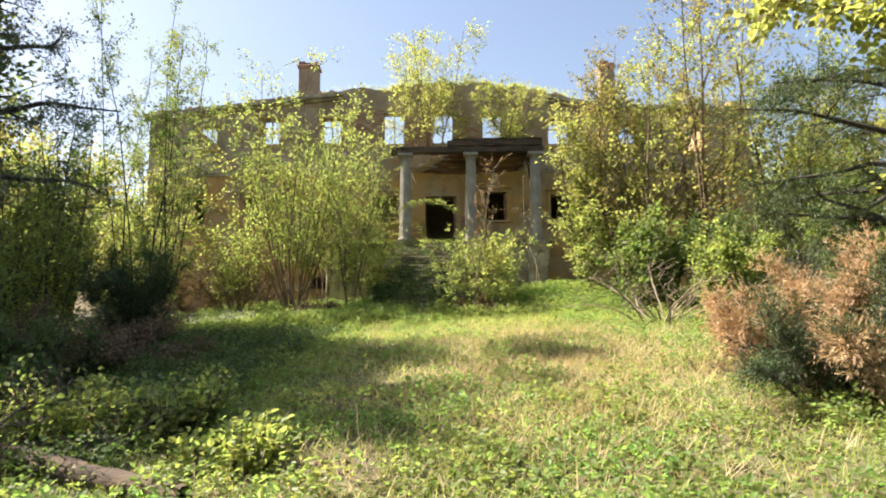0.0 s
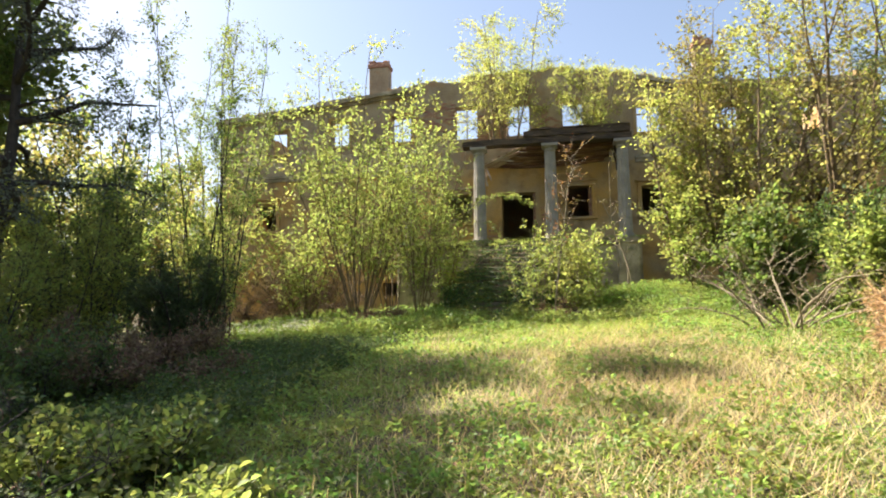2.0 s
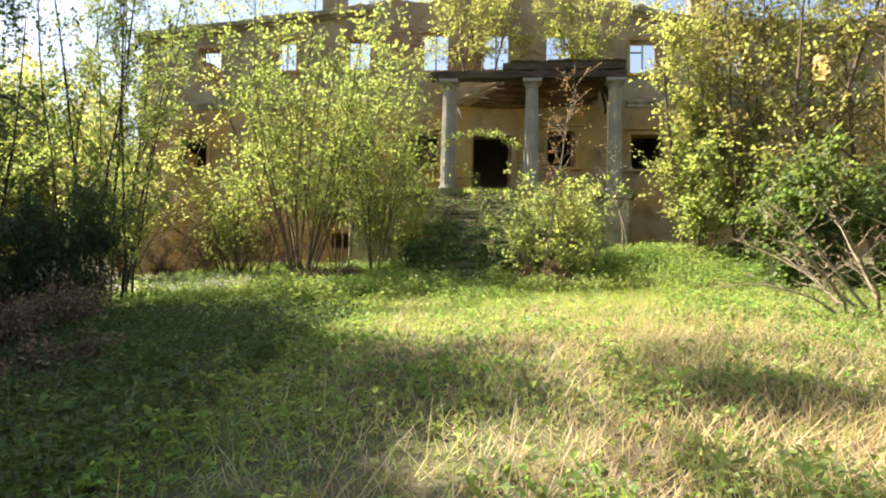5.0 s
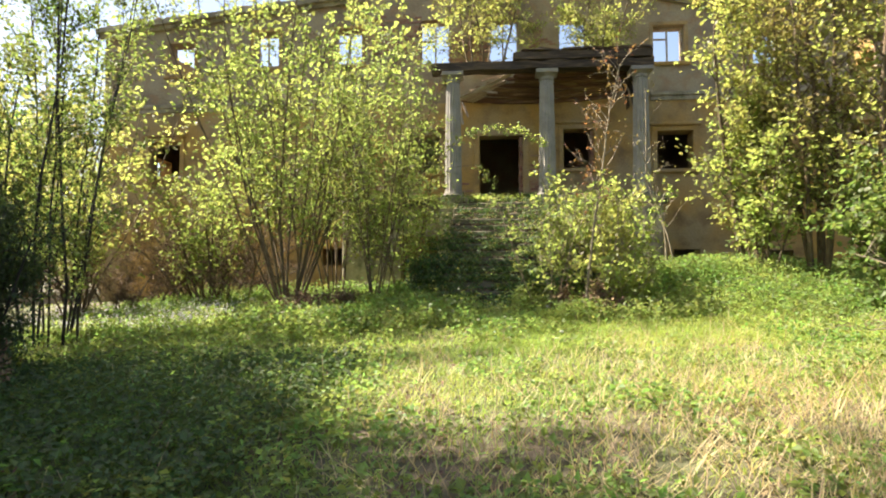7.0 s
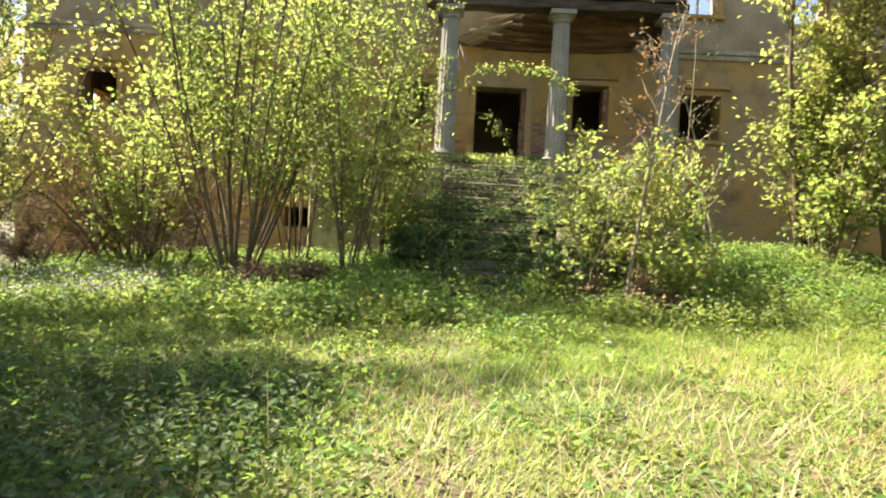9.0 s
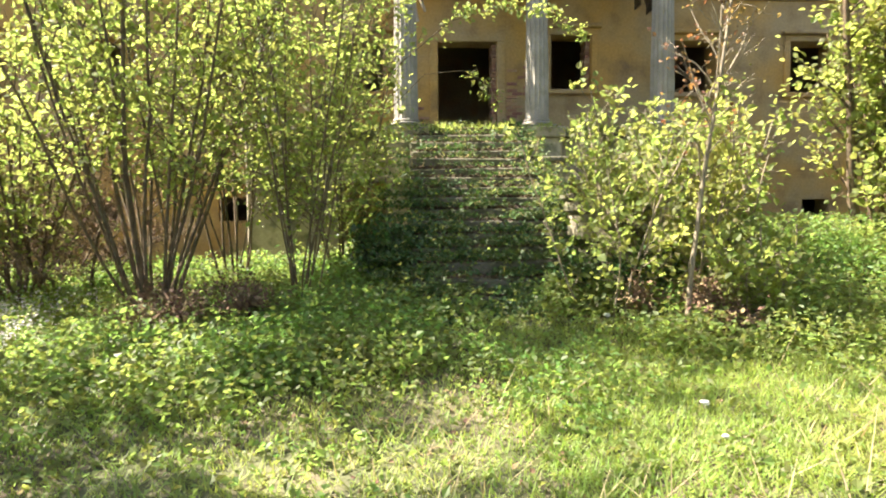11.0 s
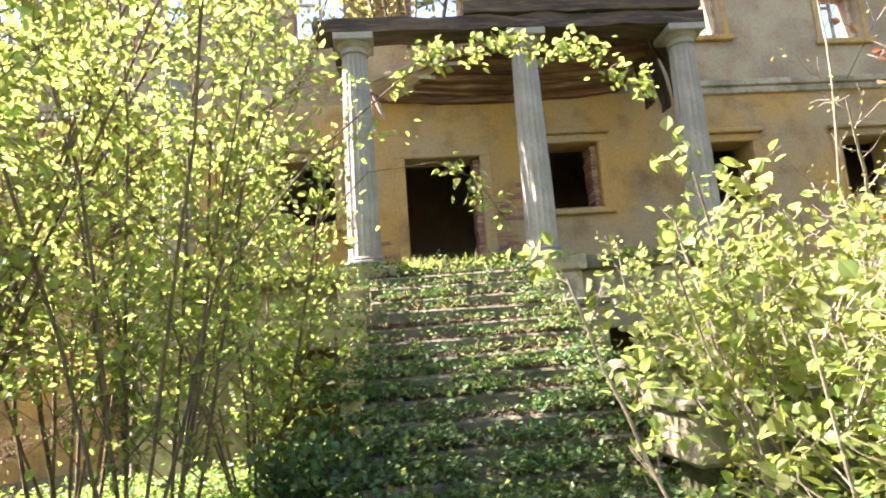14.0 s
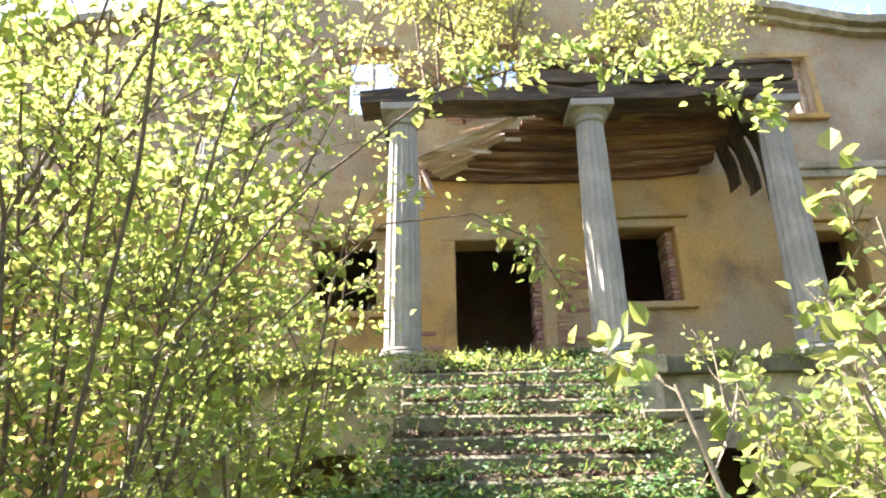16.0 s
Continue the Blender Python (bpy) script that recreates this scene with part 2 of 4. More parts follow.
LEFT, RIGHT, BACK = -13.6, 13.9, 10.0
DOOR = (-0.70, 0.70, FLOOR, 6.38)
GROUND_WINDOWS = [(2.0, 2.98, 5.27, 6.55)] + [(x, x + 1.1, 5.2, 6.42) for x in (4.95, 7.9, 10.85, -3.1, -6.05, -9.0, -11.95)]
UPPER_WINDOWS = [(-2.65, -1.65, 8.85, 10.3), (-0.42, 0.58, 8.85, 10.3), (1.88, 2.78, 8.85, 10.2), (4.88, 5.85, 8.65, 9.85),
                 (7.95, 8.85, 8.5, 9.6), (11.0, 11.9, 8.3, 9.4), (-5.5, -4.6, 8.9, 10.1), (-8.3, -7.45, 8.9, 10.1), (-11.3, -10.4, 8.7, 9.8)]
CELLAR = [(5.4, 6.2, 1.75, 2.65), (8.3, 9.0, 1.8, 2.6), (-5.9, -5.2, 2.2, 2.75), (-8.9, -8.2, 2.0, 2.6)]
OPENINGS = [DOOR] + GROUND_WINDOWS + UPPER_WINDOWS + CELLAR


def roof_trend(x):
    """The line of the eaves: highest in the middle, falling towards both ends."""
    return 11.6 - (0.22 * min(4.0, max(0.0, x - 3.0)) + 0.05 * max(0.0, x - 7.0) if x > 0 else 0.1 * max(0.0, -x - 2.9))


def roof_edge(x):
    """The broken top of the front wall."""
    h = roof_trend(x)
    h += 0.2 * noise.noise((x * 0.9, 2.0, 0)) + 0.2 * noise.noise((x * 3.1, 7.0, 0)) + 0.1 * noise.noise((x * 8.3, 9.0, 0)) - 0.35 * max(0.0, noise.noise((x * 0.55, 31.0, 0)))
    return h


def lines(lo, hi, step, extra):
    base = [v for v in np.arange(lo, hi, step) if all(abs(v - e) > 0.08 for e in extra)]
    return sorted(set([round(float(v), 3) for v in base] + [round(float(e), 3) for e in extra] + [lo, hi]))


fx = lines(LEFT, RIGHT, 0.17, [o[k] for o in OPENINGS for k in (0, 1)])
fz = lines(0.3, 12.0, 0.8, [o[k] for o in OPENINGS for k in (2, 3)])
fz = [z for z in fz if z < 11.2] + [13.0]


def opening_at(x, z):
    return any(o[0] < x < o[1] and o[2] < z < o[3] for o in OPENINGS)


front_wall = part("wall", wall_sheet(fx, fz, opening_at, roof_edge, 0.0, 0.55), PLASTER, house, "front wall, ochre below and grey bare render above")
front_wall.data.materials.append(PLASTER_GREY)
for face in front_wall.data.polygons:
    if face.center.z > 7.6 or face.center.y > 0.5:
        face.material_index = 1


def plain_top(base, seed):
    return lambda x: base + 0.2 * noise.noise((x * 0.8, seed, 0)) + 0.15 * noise.noise((x * 2.7, seed + 3, 0))


bx = lines(LEFT, RIGHT, 0.6, [v for k in range(9) for v in (-12 + 2.95 * k, -11 + 2.95 * k)])
part("wall", wall_sheet(bx, [0.3, 5.2, 6.6, 8.8, 10.2, 11.5],
                        lambda x, z: (5.2 < z < 6.6 or 8.8 < z < 10.2) and ((x + 12) % 2.95) < 1.0, plain_top(11.4, 1.0), BACK - 0.5, BACK), PLASTER_GREY, house)
spine = wall_sheet(lines(LEFT + 0.5, RIGHT - 0.5, 0.6, [2.6, 3.5]), [0.3, FLOOR, 6.3, 8.4, 10.0],
                   lambda x, z: 2.6 < x < 3.5 and FLOOR < z < 6.3, plain_top(9.6, 5.0), 5.0, 5.4)
part("wall", spine, PLASTER_GREY, house)
for x, seed in ((LEFT, 11.0), (RIGHT - 0.5, 12.0)):
    side = wall_sheet(lines(0.0, BACK - 0.55, 0.6, [2.0, 3.0, 6.0, 7.0]), [0.3, 5.2, 6.4, 8.8, 10.0, 11.0],
                      lambda y, z: (5.2 < z < 6.4 or 8.8 < z < 10.0) and (2 < y < 3 or 6 < y < 7), plain_top(10.8, seed), -0.5, 0.0)
    bmesh.ops.transform(side, matrix=Matrix.Translation((x, 0.552, 0)) @ Matrix.Rotation(radians(90), 4, "Z"), verts=side.verts)
    part("wall", side, PLASTER, house)
for x in (-6.4, -1.9, 1.6, 6.5):
    bm = bmesh.new()
    box(bm, x, x + 0.3, 0.56, 4.99, FLOOR, 8.3)
    part("partition_wall", bm, PLASTER_GREY, house)
bm = bmesh.new()
box(bm, LEFT + 0.52, RIGHT - 0.52, 0.56, BACK - 0.52, FLOOR - 0.3, FLOOR - 0.01)
part("floor", bm, MOSSY, house)
bm = bmesh.new()
box(bm, LEFT + 0.52, RIGHT - 0.52, 0.56, 4.98, 8.3, 8.5)
box(bm, LEFT + 0.52, RIGHT - 0.52, 5.42, BACK - 0.52, 8.3, 8.5)
part("ceiling", bm, WOOD_DARK, house)

# projecting eaves cornice along both wings, broken off towards the middle
for x0, x1 in ((LEFT - 0.2, -4.4), (4.9, RIGHT + 0.2)):
    for low, high, out in ((0.34, 0.22, 0.14), (0.218, 0.05, 0.30)):
        bm = bmesh.new()
        rings = []
        for x in np.arange(x0, x1, 0.3):
            z, out_x = roof_trend(x) - 0.12 + 0.03 * noise.noise((x * 1.3, 5.0, 0)), out + 0.05 * noise.noise((x * 2.3, out * 9, 0))
            rings.append([bm.verts.new(c) for c in ((x, -0.004, z - low), (x, -out_x, z - low), (x, -out_x, z - high), (x, -0.004, z - high))])
        for a, b in zip(rings, rings[1:]):
            for k in range(4):
                bm.faces.new((a[k], b[k], b[(k + 1) % 4], a[(k + 1) % 4]))
        bm.faces.new(rings[0])
        bm.faces.new(rings[-1][::-1])
        part("cornice", bm, PLASTER_PALE, house, "crumbling moulded eaves cornice")

# string course, and door and window surrounds
for x0, x1 in ((LEFT - 0.03, -4.75), (4.75, RIGHT + 0.03)):
    bm = bmesh.new()
    box(bm, x0, x1, -0.10, -0.002, 7.55, 7.68, 0.02)
    box(bm, x0, x1, -0.06, -0.002, 7.40, 7.548, 0.02)
    part("string_course", bm, PLASTER_PALE, house, "moulded plaster band, chipped")


def surround(name, o, w, depth, mat, sill=True, hood=False):
    x0, x1, z0, z1 = o
    bm = bmesh.new()
    box(bm, x0 - w, x0 - 0.002, -depth, -0.002, z0, z1 + 0.002, 0.012)
    box(bm, x1 + 0.002, x1 + w, -depth, -0.002, z0, z1 + 0.002, 0.012)
    box(bm, x0 - w, x1 + w, -depth, -0.002, z1 + 0.004, z1 + w, 0.012)
    if hood:
        box(bm, x0 - w - 0.08, x1 + w + 0.08, -depth - 0.09, -0.002, z1 + w + 0.003, z1 + w + 0.10, 0.02)
    if sill:
        box(bm, x0 - w - 0.05, x1 + w + 0.05, -depth - 0.06, -0.002, z0 - 0.12, z0 - 0.003, 0.02)
    return part(name, bm, mat, house)


surround("door_surround", DOOR, 0.2, 0.04, PLASTER, sill=False)
for o in GROUND_WINDOWS:
    surround("window_surround", o, 0.16, 0.05, PLASTER, hood=True)
for o in UPPER_WINDOWS[3:]:
    surround("window_surround", o, 0.12, 0.035, PLASTER)

# bare brick jambs of the doorway and of the window beside it
for x, z0, z1 in ((DOOR[1], DOOR[2], DOOR[3]), (GROUND_WINDOWS[0][1], GROUND_WINDOWS[0][2], GROUND_WINDOWS[0][3])):
    jamb = thing("brick_jamb", (x, 0.12, z0), "bare red brick jamb where the plaster fell off", "brickwork")
    for r in range(int((z1 - z0) / 0.078)):
        bm = bmesh.new()
        box(bm, -0.10 - random.uniform(0, 0.03), -0.003, 0, 0.42, r * 0.078, r * 0.078 + 0.068, 0.006, 0.004)
        part("brick", bm, BRICK, jamb)

# remains of the window frames on the upper floor
for k, o in enumerate(UPPER_WINDOWS[:8]):
    bm = bmesh.new()
    x0, x1, z0, z1 = o
    box(bm, x0, x0 + 0.05, 0.2, 0.27, z0, z1)
    box(bm, x1 - 0.05, x1, 0.2, 0.27, z0, z1)
    box(bm, x0 + 0.051, x1 - 0.051, 0.2, 0.27, z1 - 0.06, z1)
    if k % 3 != 2:
        box(bm, (x0 + x1) / 2 - 0.025, (x0 + x1) / 2 + 0.025, 0.21, 0.26, z0, z1 - 0.061)
        box(bm, x0 + 0.051, (x0 + x1) / 2 - 0.026, 0.21, 0.26, z0 + 0.8, z0 + 0.85)
    part("window_frame", bm, WOOD_PALE, house)


def chimney(x, y, w, z0, z1):
    at = thing("chimney", (x, y, z0), "weathered brick chimney stack with a crumbling top", "chimney")
    bm = bmesh.new()
    box(bm, -w / 2, w / 2, -0.35, 0.35, 0, z1 - z0 - 0.45, 0.02)
    part("shaft", bm, PLASTER_GREY, at)
    bm = bmesh.new()
    box(bm, -w / 2 - 0.06, w / 2 + 0.06, -0.41, 0.41, z1 - z0 - 0.45, z1 - z0 - 0.25, 0.02)
    part("collar", bm, BRICK, at)
    for k in range(9):
        bm = bmesh.new()
        a, h = -w / 2 + (k % 3) * w / 3, 0.1 + 0.18 * random.random()
        box(bm, a, a + w / 3 - 0.02, -0.33 + (k // 3) * 0.22, -0.13 + (k // 3) * 0.22, z1 - z0 - 0.248, z1 - z0 - 0.25 + h, 0.01, 0.015)
        part("brick", bm, BRICK, at)
    return at


chimney(-7.5, 5.2, 1.05, 9.3, 15.0)
chimney(8.8, 5.2, 0.8, 9.3, 14.7)

# bricks laid bare where the plaster has fallen
BRICK_MESH = None
rows = [(0.93, 1.5, 4.35, 5.9, 0.62), (-0.95, -1.3, 4.4, 5.0, 0.4), (-1.6, -0.5, 8.6, 9.9, 0.7), (0.65, 1.8, 8.55, 9.6, 0.5), (-4.4, -2.8, 9.2, 10.6, 0.6)]
laid = 0
for x0, x1, z0, z1, chance in rows:
    x0, x1 = min(x0, x1), max(x0, x1)
    for r in range(int((z1 - z0) / 0.078)):
        for c in range(int((x1 - x0) / 0.26) + 1):
            if random.random() > chance * (1.15 - abs(2 * r * 0.078 / (z1 - z0) - 1) * 0.5) or laid >= 290:
                continue
            if BRICK_MESH is None:
                bm = bmesh.new()
                box(bm, -0.122, 0.122, -0.02, 0.0, 0, 0.066, 0.005)
                ob = part("brick", bm, BRICK, house)
                BRICK_MESH = ob.data
            else:
                ob = put("brick", BRICK_MESH, None, house)
            ob.location = (x0 + c * 0.26 + (0.13 if r % 2 else 0), -0.003 + random.uniform(-0.006, 0.002), z0 + r * 0.078)
            laid += 1

# ---- portico: terrace, columns, beam, broken ceiling ----
EDGE = -2.05
terrace = thing("terrace", (0, 0, FLOOR), "raised masonry terrace with stained plaster front", "terrace")
bm = bmesh.new()
box(bm, -4.7, 4.7, EDGE, -0.004, -0.22, 0.0, 0.02)
part("slab", bm, MOSSY, terrace)
tx = lines(-4.6, 4.6, 0.6, [1.9, 2.9, -2.9, -1.9])
front = wall_sheet(tx, [-3.2, -1.1, -0.3], lambda x, z: z < -1.1 and (1.9 < x < 2.9 or -2.9 < x < -1.9), lambda x: -0.222, EDGE + 0.15, EDGE + 0.5)
part("front_wall", front, PLASTER_PALE, terrace)
for x in (-4.6, 4.2):
    bm = bmesh.new()
    box(bm, x, x + 0.4, EDGE + 0.502, -0.004, -3.2, -0.222)
    part("side_wall", bm, PLASTER_PALE, terrace)


def fluted_column(x, y, z0, z1, label, capital=True):
    at = thing("column", (x, y, z0), label, "column", "portico columns")
    h = z1 - z0
    bm = bmesh.new()
    flutes, per = 16, 3
    rings = []
    zs = np.linspace(0.22, h - 0.3, 14)
    for z in zs:
        f = (z - zs[0]) / (zs[-1] - zs[0])
        r = 0.255 - 0.05 * f ** 1.6
        ring = []
        for k in range(flutes * per):
            a = 2 * math.pi * k / (flutes * per)
            rr = r - (0.018 if k % per else 0) + 0.006 * noise.noise((math.cos(a) * 2, z * 3, x))
            ring.append(bm.verts.new((rr * math.cos(a), rr * math.sin(a), z)))
        rings.append(ring)
    for a, b in zip(rings, rings[1:]):
        for k in range(len(a)):
            bm.faces.new((a[k], a[(k + 1) % len(a)], b[(k + 1) % len(a)], b[k]))
    part("shaft", bm, STONE, at)

    def turned(profile, sides=32):
        bm = bmesh.new()
        rr = [[bm.verts.new((r * math.cos(2 * math.pi * k / sides), r * math.sin(2 * math.pi * k / sides), z)) for k in range(sides)] for r, z in profile]
        for a, b in zip(rr, rr[1:]):
            for k in range(sides):
                bm.faces.new((a[k], a[(k + 1) % sides], b[(k + 1) % sides], b[k]))
        bm.faces.new(rr[0][::-1])
        bm.faces.new(rr[-1])
        return bm

    bm = turned([(0.32, 0.09), (0.335, 0.12), (0.32, 0.15), (0.275, 0.17), (0.29, 0.19), (0.275, 0.219)])
    box(bm, -0.35, 0.35, -0.35, 0.35, 0, 0.088, 0.01)
    part("base", bm, STONE, at)
    if capital:
        bm = turned([(0.205, h - 0.298), (0.23, h - 0.28), (0.215, h - 0.26), (0.215, h - 0.2), (0.25, h - 0.17), (0.29, h - 0.12)])
        box(bm, -0.32, 0.32, -0.32, 0.32, h - 0.119, h, 0.012)
        part("capital", bm, STONE, at)
    zg = height(x, y) - 0.15 - z0
    bm = bmesh.new()
    box(bm, -0.40, 0.40, -0.62, 0.40, zg, -0.224, 0.03)
    box(bm, -0.46, 0.46, -0.68, 0.44, -0.222, -0.004, 0.02)
    part("pier", bm, PLASTER_PALE, at, "plastered pier with dirty stains")
    return at


COLUMN_X, COLUMN_Y, CAP = (-4.3, -1.46, 1.35, 4.1), -1.5, 7.95
for k, x in enumerate(COLUMN_X):
    fluted_column(x, COLUMN_Y, FLOOR + 0.002, CAP, "grey fluted stone column with a simple square-topped capital")

beam = thing("entablature_beam", (0, COLUMN_Y, CAP), "dark rotten timber beam lying across the column capitals", "beam")


def rough_beam(x0, x1, y0, y1, z0, z1, seed, n=14):
    bm = bmesh.new()
    rings = []
    for i in range(n + 1):
        x = x0 + (x1 - x0) * i / n
        j = lambda q: 0.06 * noise.noise((x * 2.1, q * 5 + seed, seed))
        rings.append([bm.verts.new(p) for p in ((x, y0 + j(1), z0 + j(2)), (x, y1 + j(3), z0 + j(4)), (x, y1 + j(5), z1 + j(6)), (x, y0 + j(7), z1 + j(8)))])
    for a, b in zip(rings, rings[1:]):
        for k in range(4):
            bm.faces.new((a[k], b[k], b[(k + 1) % 4], a[(k + 1) % 4]))
    bm.faces.new(rings[0])
    bm.faces.new(rings[-1][::-1])
    return bm


part("beam", rough_beam(-2.1, 4.45, -0.26, 0.24, 0.03, 0.26, 1.0), WOOD_DARK, beam)
part("beam", rough_beam(0.35, 4.4, -0.30, 0.10, 0.29, 0.52, 2.0), WOOD_DARK, beam)
part("cornice_board", rough_beam(0.6, 4.4, -0.34, 0.2, 0.54, 0.59, 3.0), WOOD_DARK, beam)
for k, x in enumerate((1.9, 3.0, 4.2, -1.75)):
    part("joist", rough_beam(-0.09, 0.09, 0.26, 1.48, 0.12, 0.3, 5.0 + k, 2), WOOD_DARK, beam).location = (x, 0, 0)

ceiling = thing("broken_ceiling", (0, 0, 0), "sagging broken portico ceiling of rotten brown boards", "ceiling boards")
for k in range(17):
    f = k / 16
    y, z = -1.25 + 1.17 * f, 8.34 - 0.72 * f
    start = 0.9 - 2.0 * f ** 1.4 + random.uniform(-0.5, 0.35)
    stop = 4.0 - 0.35 * f + random.uniform(-0.12, 0.05)
    bm = rough_beam(start, stop, y - 0.03, y + 0.12, z + random.uniform(-0.10, 0.02), z + 0.03, 20.0 + k, 10)
    for v in bm.verts:
        v.co.z -= 0.10 * math.sin(max(0.0, (v.co.x - start) / (stop - start)) * math.pi) * (0.4 + f) + random.uniform(-0.012, 0.012)
    part("board", bm, WOOD_BROWN, ceiling)
for k in range(7):
    bm = rough_beam(0.0, 1.75 - 0.12 * k, -0.03, 0.09, 0, 0.025, 50.0 + k, 6)
    ob = part("board", bm, WOOD_PALE, ceiling, "pale weathered board hanging down")
    ob.matrix_basis = Matrix.Translation((-1.3 + 0.06 * k, -1.25 + 0.16 * k, 7.28 + 0.03 * k)) @ Euler((radians(-25), radians(-24 - 2 * (k % 3)), 0)).to_matrix().to_4x4()
for k, (x, z, l, a) in enumerate(((-1.3, 7.25, 0.75, 84), (-1.22, 7.2, 0.5, 70), (-1.0, 7.6, 0.9, 8), (-0.6, 7.9, 0.7, -12))):
    bm = rough_beam(0.0, l, -0.02, 0.02, 0, 0.05, 70.0 + k, 3)
    part("lath", bm, WOOD_PALE, ceiling).matrix_basis = Matrix.Translation((x, -1.1 + 0.05 * k, z)) @ Euler((0, radians(a), 0)).to_matrix().to_4x4()

for k in range(3):
    bm = rough_beam(0.0, 1.6 - 0.3 * k, -0.17, 0.2, 0, 0.03, 80.0 + k, 8)
    for v in bm.verts:
        v.co.z += 0.16 * math.sin(v.co.x * 1.7)
    part("board", bm, WOOD_DARK, ceiling, "dark board hanging down beside the column").matrix_basis = Matrix.Translation((3.84 - 0.03 * k, -1.05 + 0.36 * k, 8.2 - 0.05 * k)) @ Euler((0, radians(80 + 4 * k), 0)).to_matrix().to_4x4()

# ---- stairs ----
stairs = thing("staircase", (0, EDGE, FLOOR), "steep outdoor staircase overgrown with ivy and weeds", "staircase")
STEPS, TREAD = 16, 0.335
bottom_z = height(0, EDGE - STEPS * TREAD) - 0.05
RISE = (FLOOR - bottom_z) / (STEPS + 0.0)


def stair_z(y):
    k = (EDGE - y) / TREAD
    return FLOOR - RISE * k


for k in range(STEPS):
    bm = bmesh.new()
    y1 = -k * TREAD
    z = -(k + 1) * RISE + RISE * 0.0
    box(bm, -1.4 + random.uniform(-0.05, 0.05), 0.95 + random.uniform(-0.05, 0.05), y1 - TREAD - 0.03, y1 - 0.002, z - 0.6, z - 0.02, 0.025, 0.012)
    for v in bm.verts:
        v.co.z += 0.02 * noise.noise((v.co.x * 1.5, k * 3.7, 1.0)) + 0.012 * v.co.x * (-1) ** k
    part("step", bm, MOSSY, stairs)


def cheek_block(x0, x1, y0, y1, z0, z1, label):
    at = thing("stone_block", ((x0 + x1) / 2, (y0 + y1) / 2, z0), label, "stone block")
    w, d = (x1 - x0) / 2, (y1 - y0) / 2
    bm = bmesh.new()
    box(bm, -w + 0.05, w - 0.05, -d + 0.05, d - 0.05, 0.0, z1 - z0 - 0.09, 0.03, 0.01)
    part("body", bm, BLOCK, at)
    bm = bmesh.new()
    box(bm, -w + 0.2, w - 0.2, -d + 0.2, d - 0.06, -1.0, -0.003, 0.03, 0.01)
    part("plinth", bm, MOSSY, at)
    bm = bmesh.new()
    box(bm, -w, w, -d, d, z1 - z0 - 0.088, z1 - z0, 0.02, 0.008)
    part("cap_slab", bm, MOSSY, at)
    return at


cheek_block(0.66, 1.7, -7.2, -6.5, 2.0, 2.42, "pale plastered stair pedestal with a mossy cap slab")
cheek_block(1.0, 1.7, -5.7, -4.9, 1.95, 2.62, "pale plastered stair cheek with a mossy cap slab")
cheek_block(1.0, 1.6, -3.6, -2.6, 2.2, 3.35, "pale plastered stair cheek with a mossy cap slab")
heap = thing("brick_heap", (-0.05, 0.75, FLOOR - 0.01), "small heap of loose red bricks inside the doorway", "bricks")
for k in range(9):
    bm = bmesh.new()
    box(bm, -0.125, 0.125, -0.06, 0.06, 0, 0.07, 0.006)
    part("brick", bm, BRICK, heap).matrix_basis = pose(0.13 * (k % 3 - 1) * 1.9, 0.1 * (k % 2), (k // 3) * 0.075, 0, 0, random.uniform(-14, 14))


# ---- plants ----
def tubes(paths, sides=5):
    """Tapered round stems; paths: lists of (point, radius)."""
    V, F, base = [], [], 0
    ang = np.arange(sides) * 2 * np.pi / sides
    ring = np.stack([np.cos(ang), np.sin(ang)], 1)
    for pts in paths:
        p = np.array([q[0] for q in pts], float)
        r = np.array([q[1] for q in pts], float)
        d = np.gradient(p, axis=0)
        d /= np.linalg.norm(d, axis=1, keepdims=True) + 1e-9
        up = np.where(np.abs(d[:, 2:3]) > 0.9, [[1.0, 0, 0]], [[0, 0, 1.0]])
        a = np.cross(d, up)
        a /= np.linalg.norm(a, axis=1, keepdims=True) + 1e-9
        b = np.cross(d, a)
        vs = p[:, None] + (a[:, None] * ring[None, :, :1] + b[:, None] * ring[None, :, 1:]) * r[:, None, None]
        V.append(vs.reshape(-1, 3))
        n = len(p)
        i, k = np.meshgrid(np.arange(n - 1), np.arange(sides), indexing="ij")
        k2 = (k + 1) % sides
        F.append(base + np.stack([i * sides + k, i * sides + k2, (i + 1) * sides + k2, (i + 1) * sides + k], -1).reshape(-1, 4))
        base += n * sides
    return np.concatenate(V), np.concatenate(F)


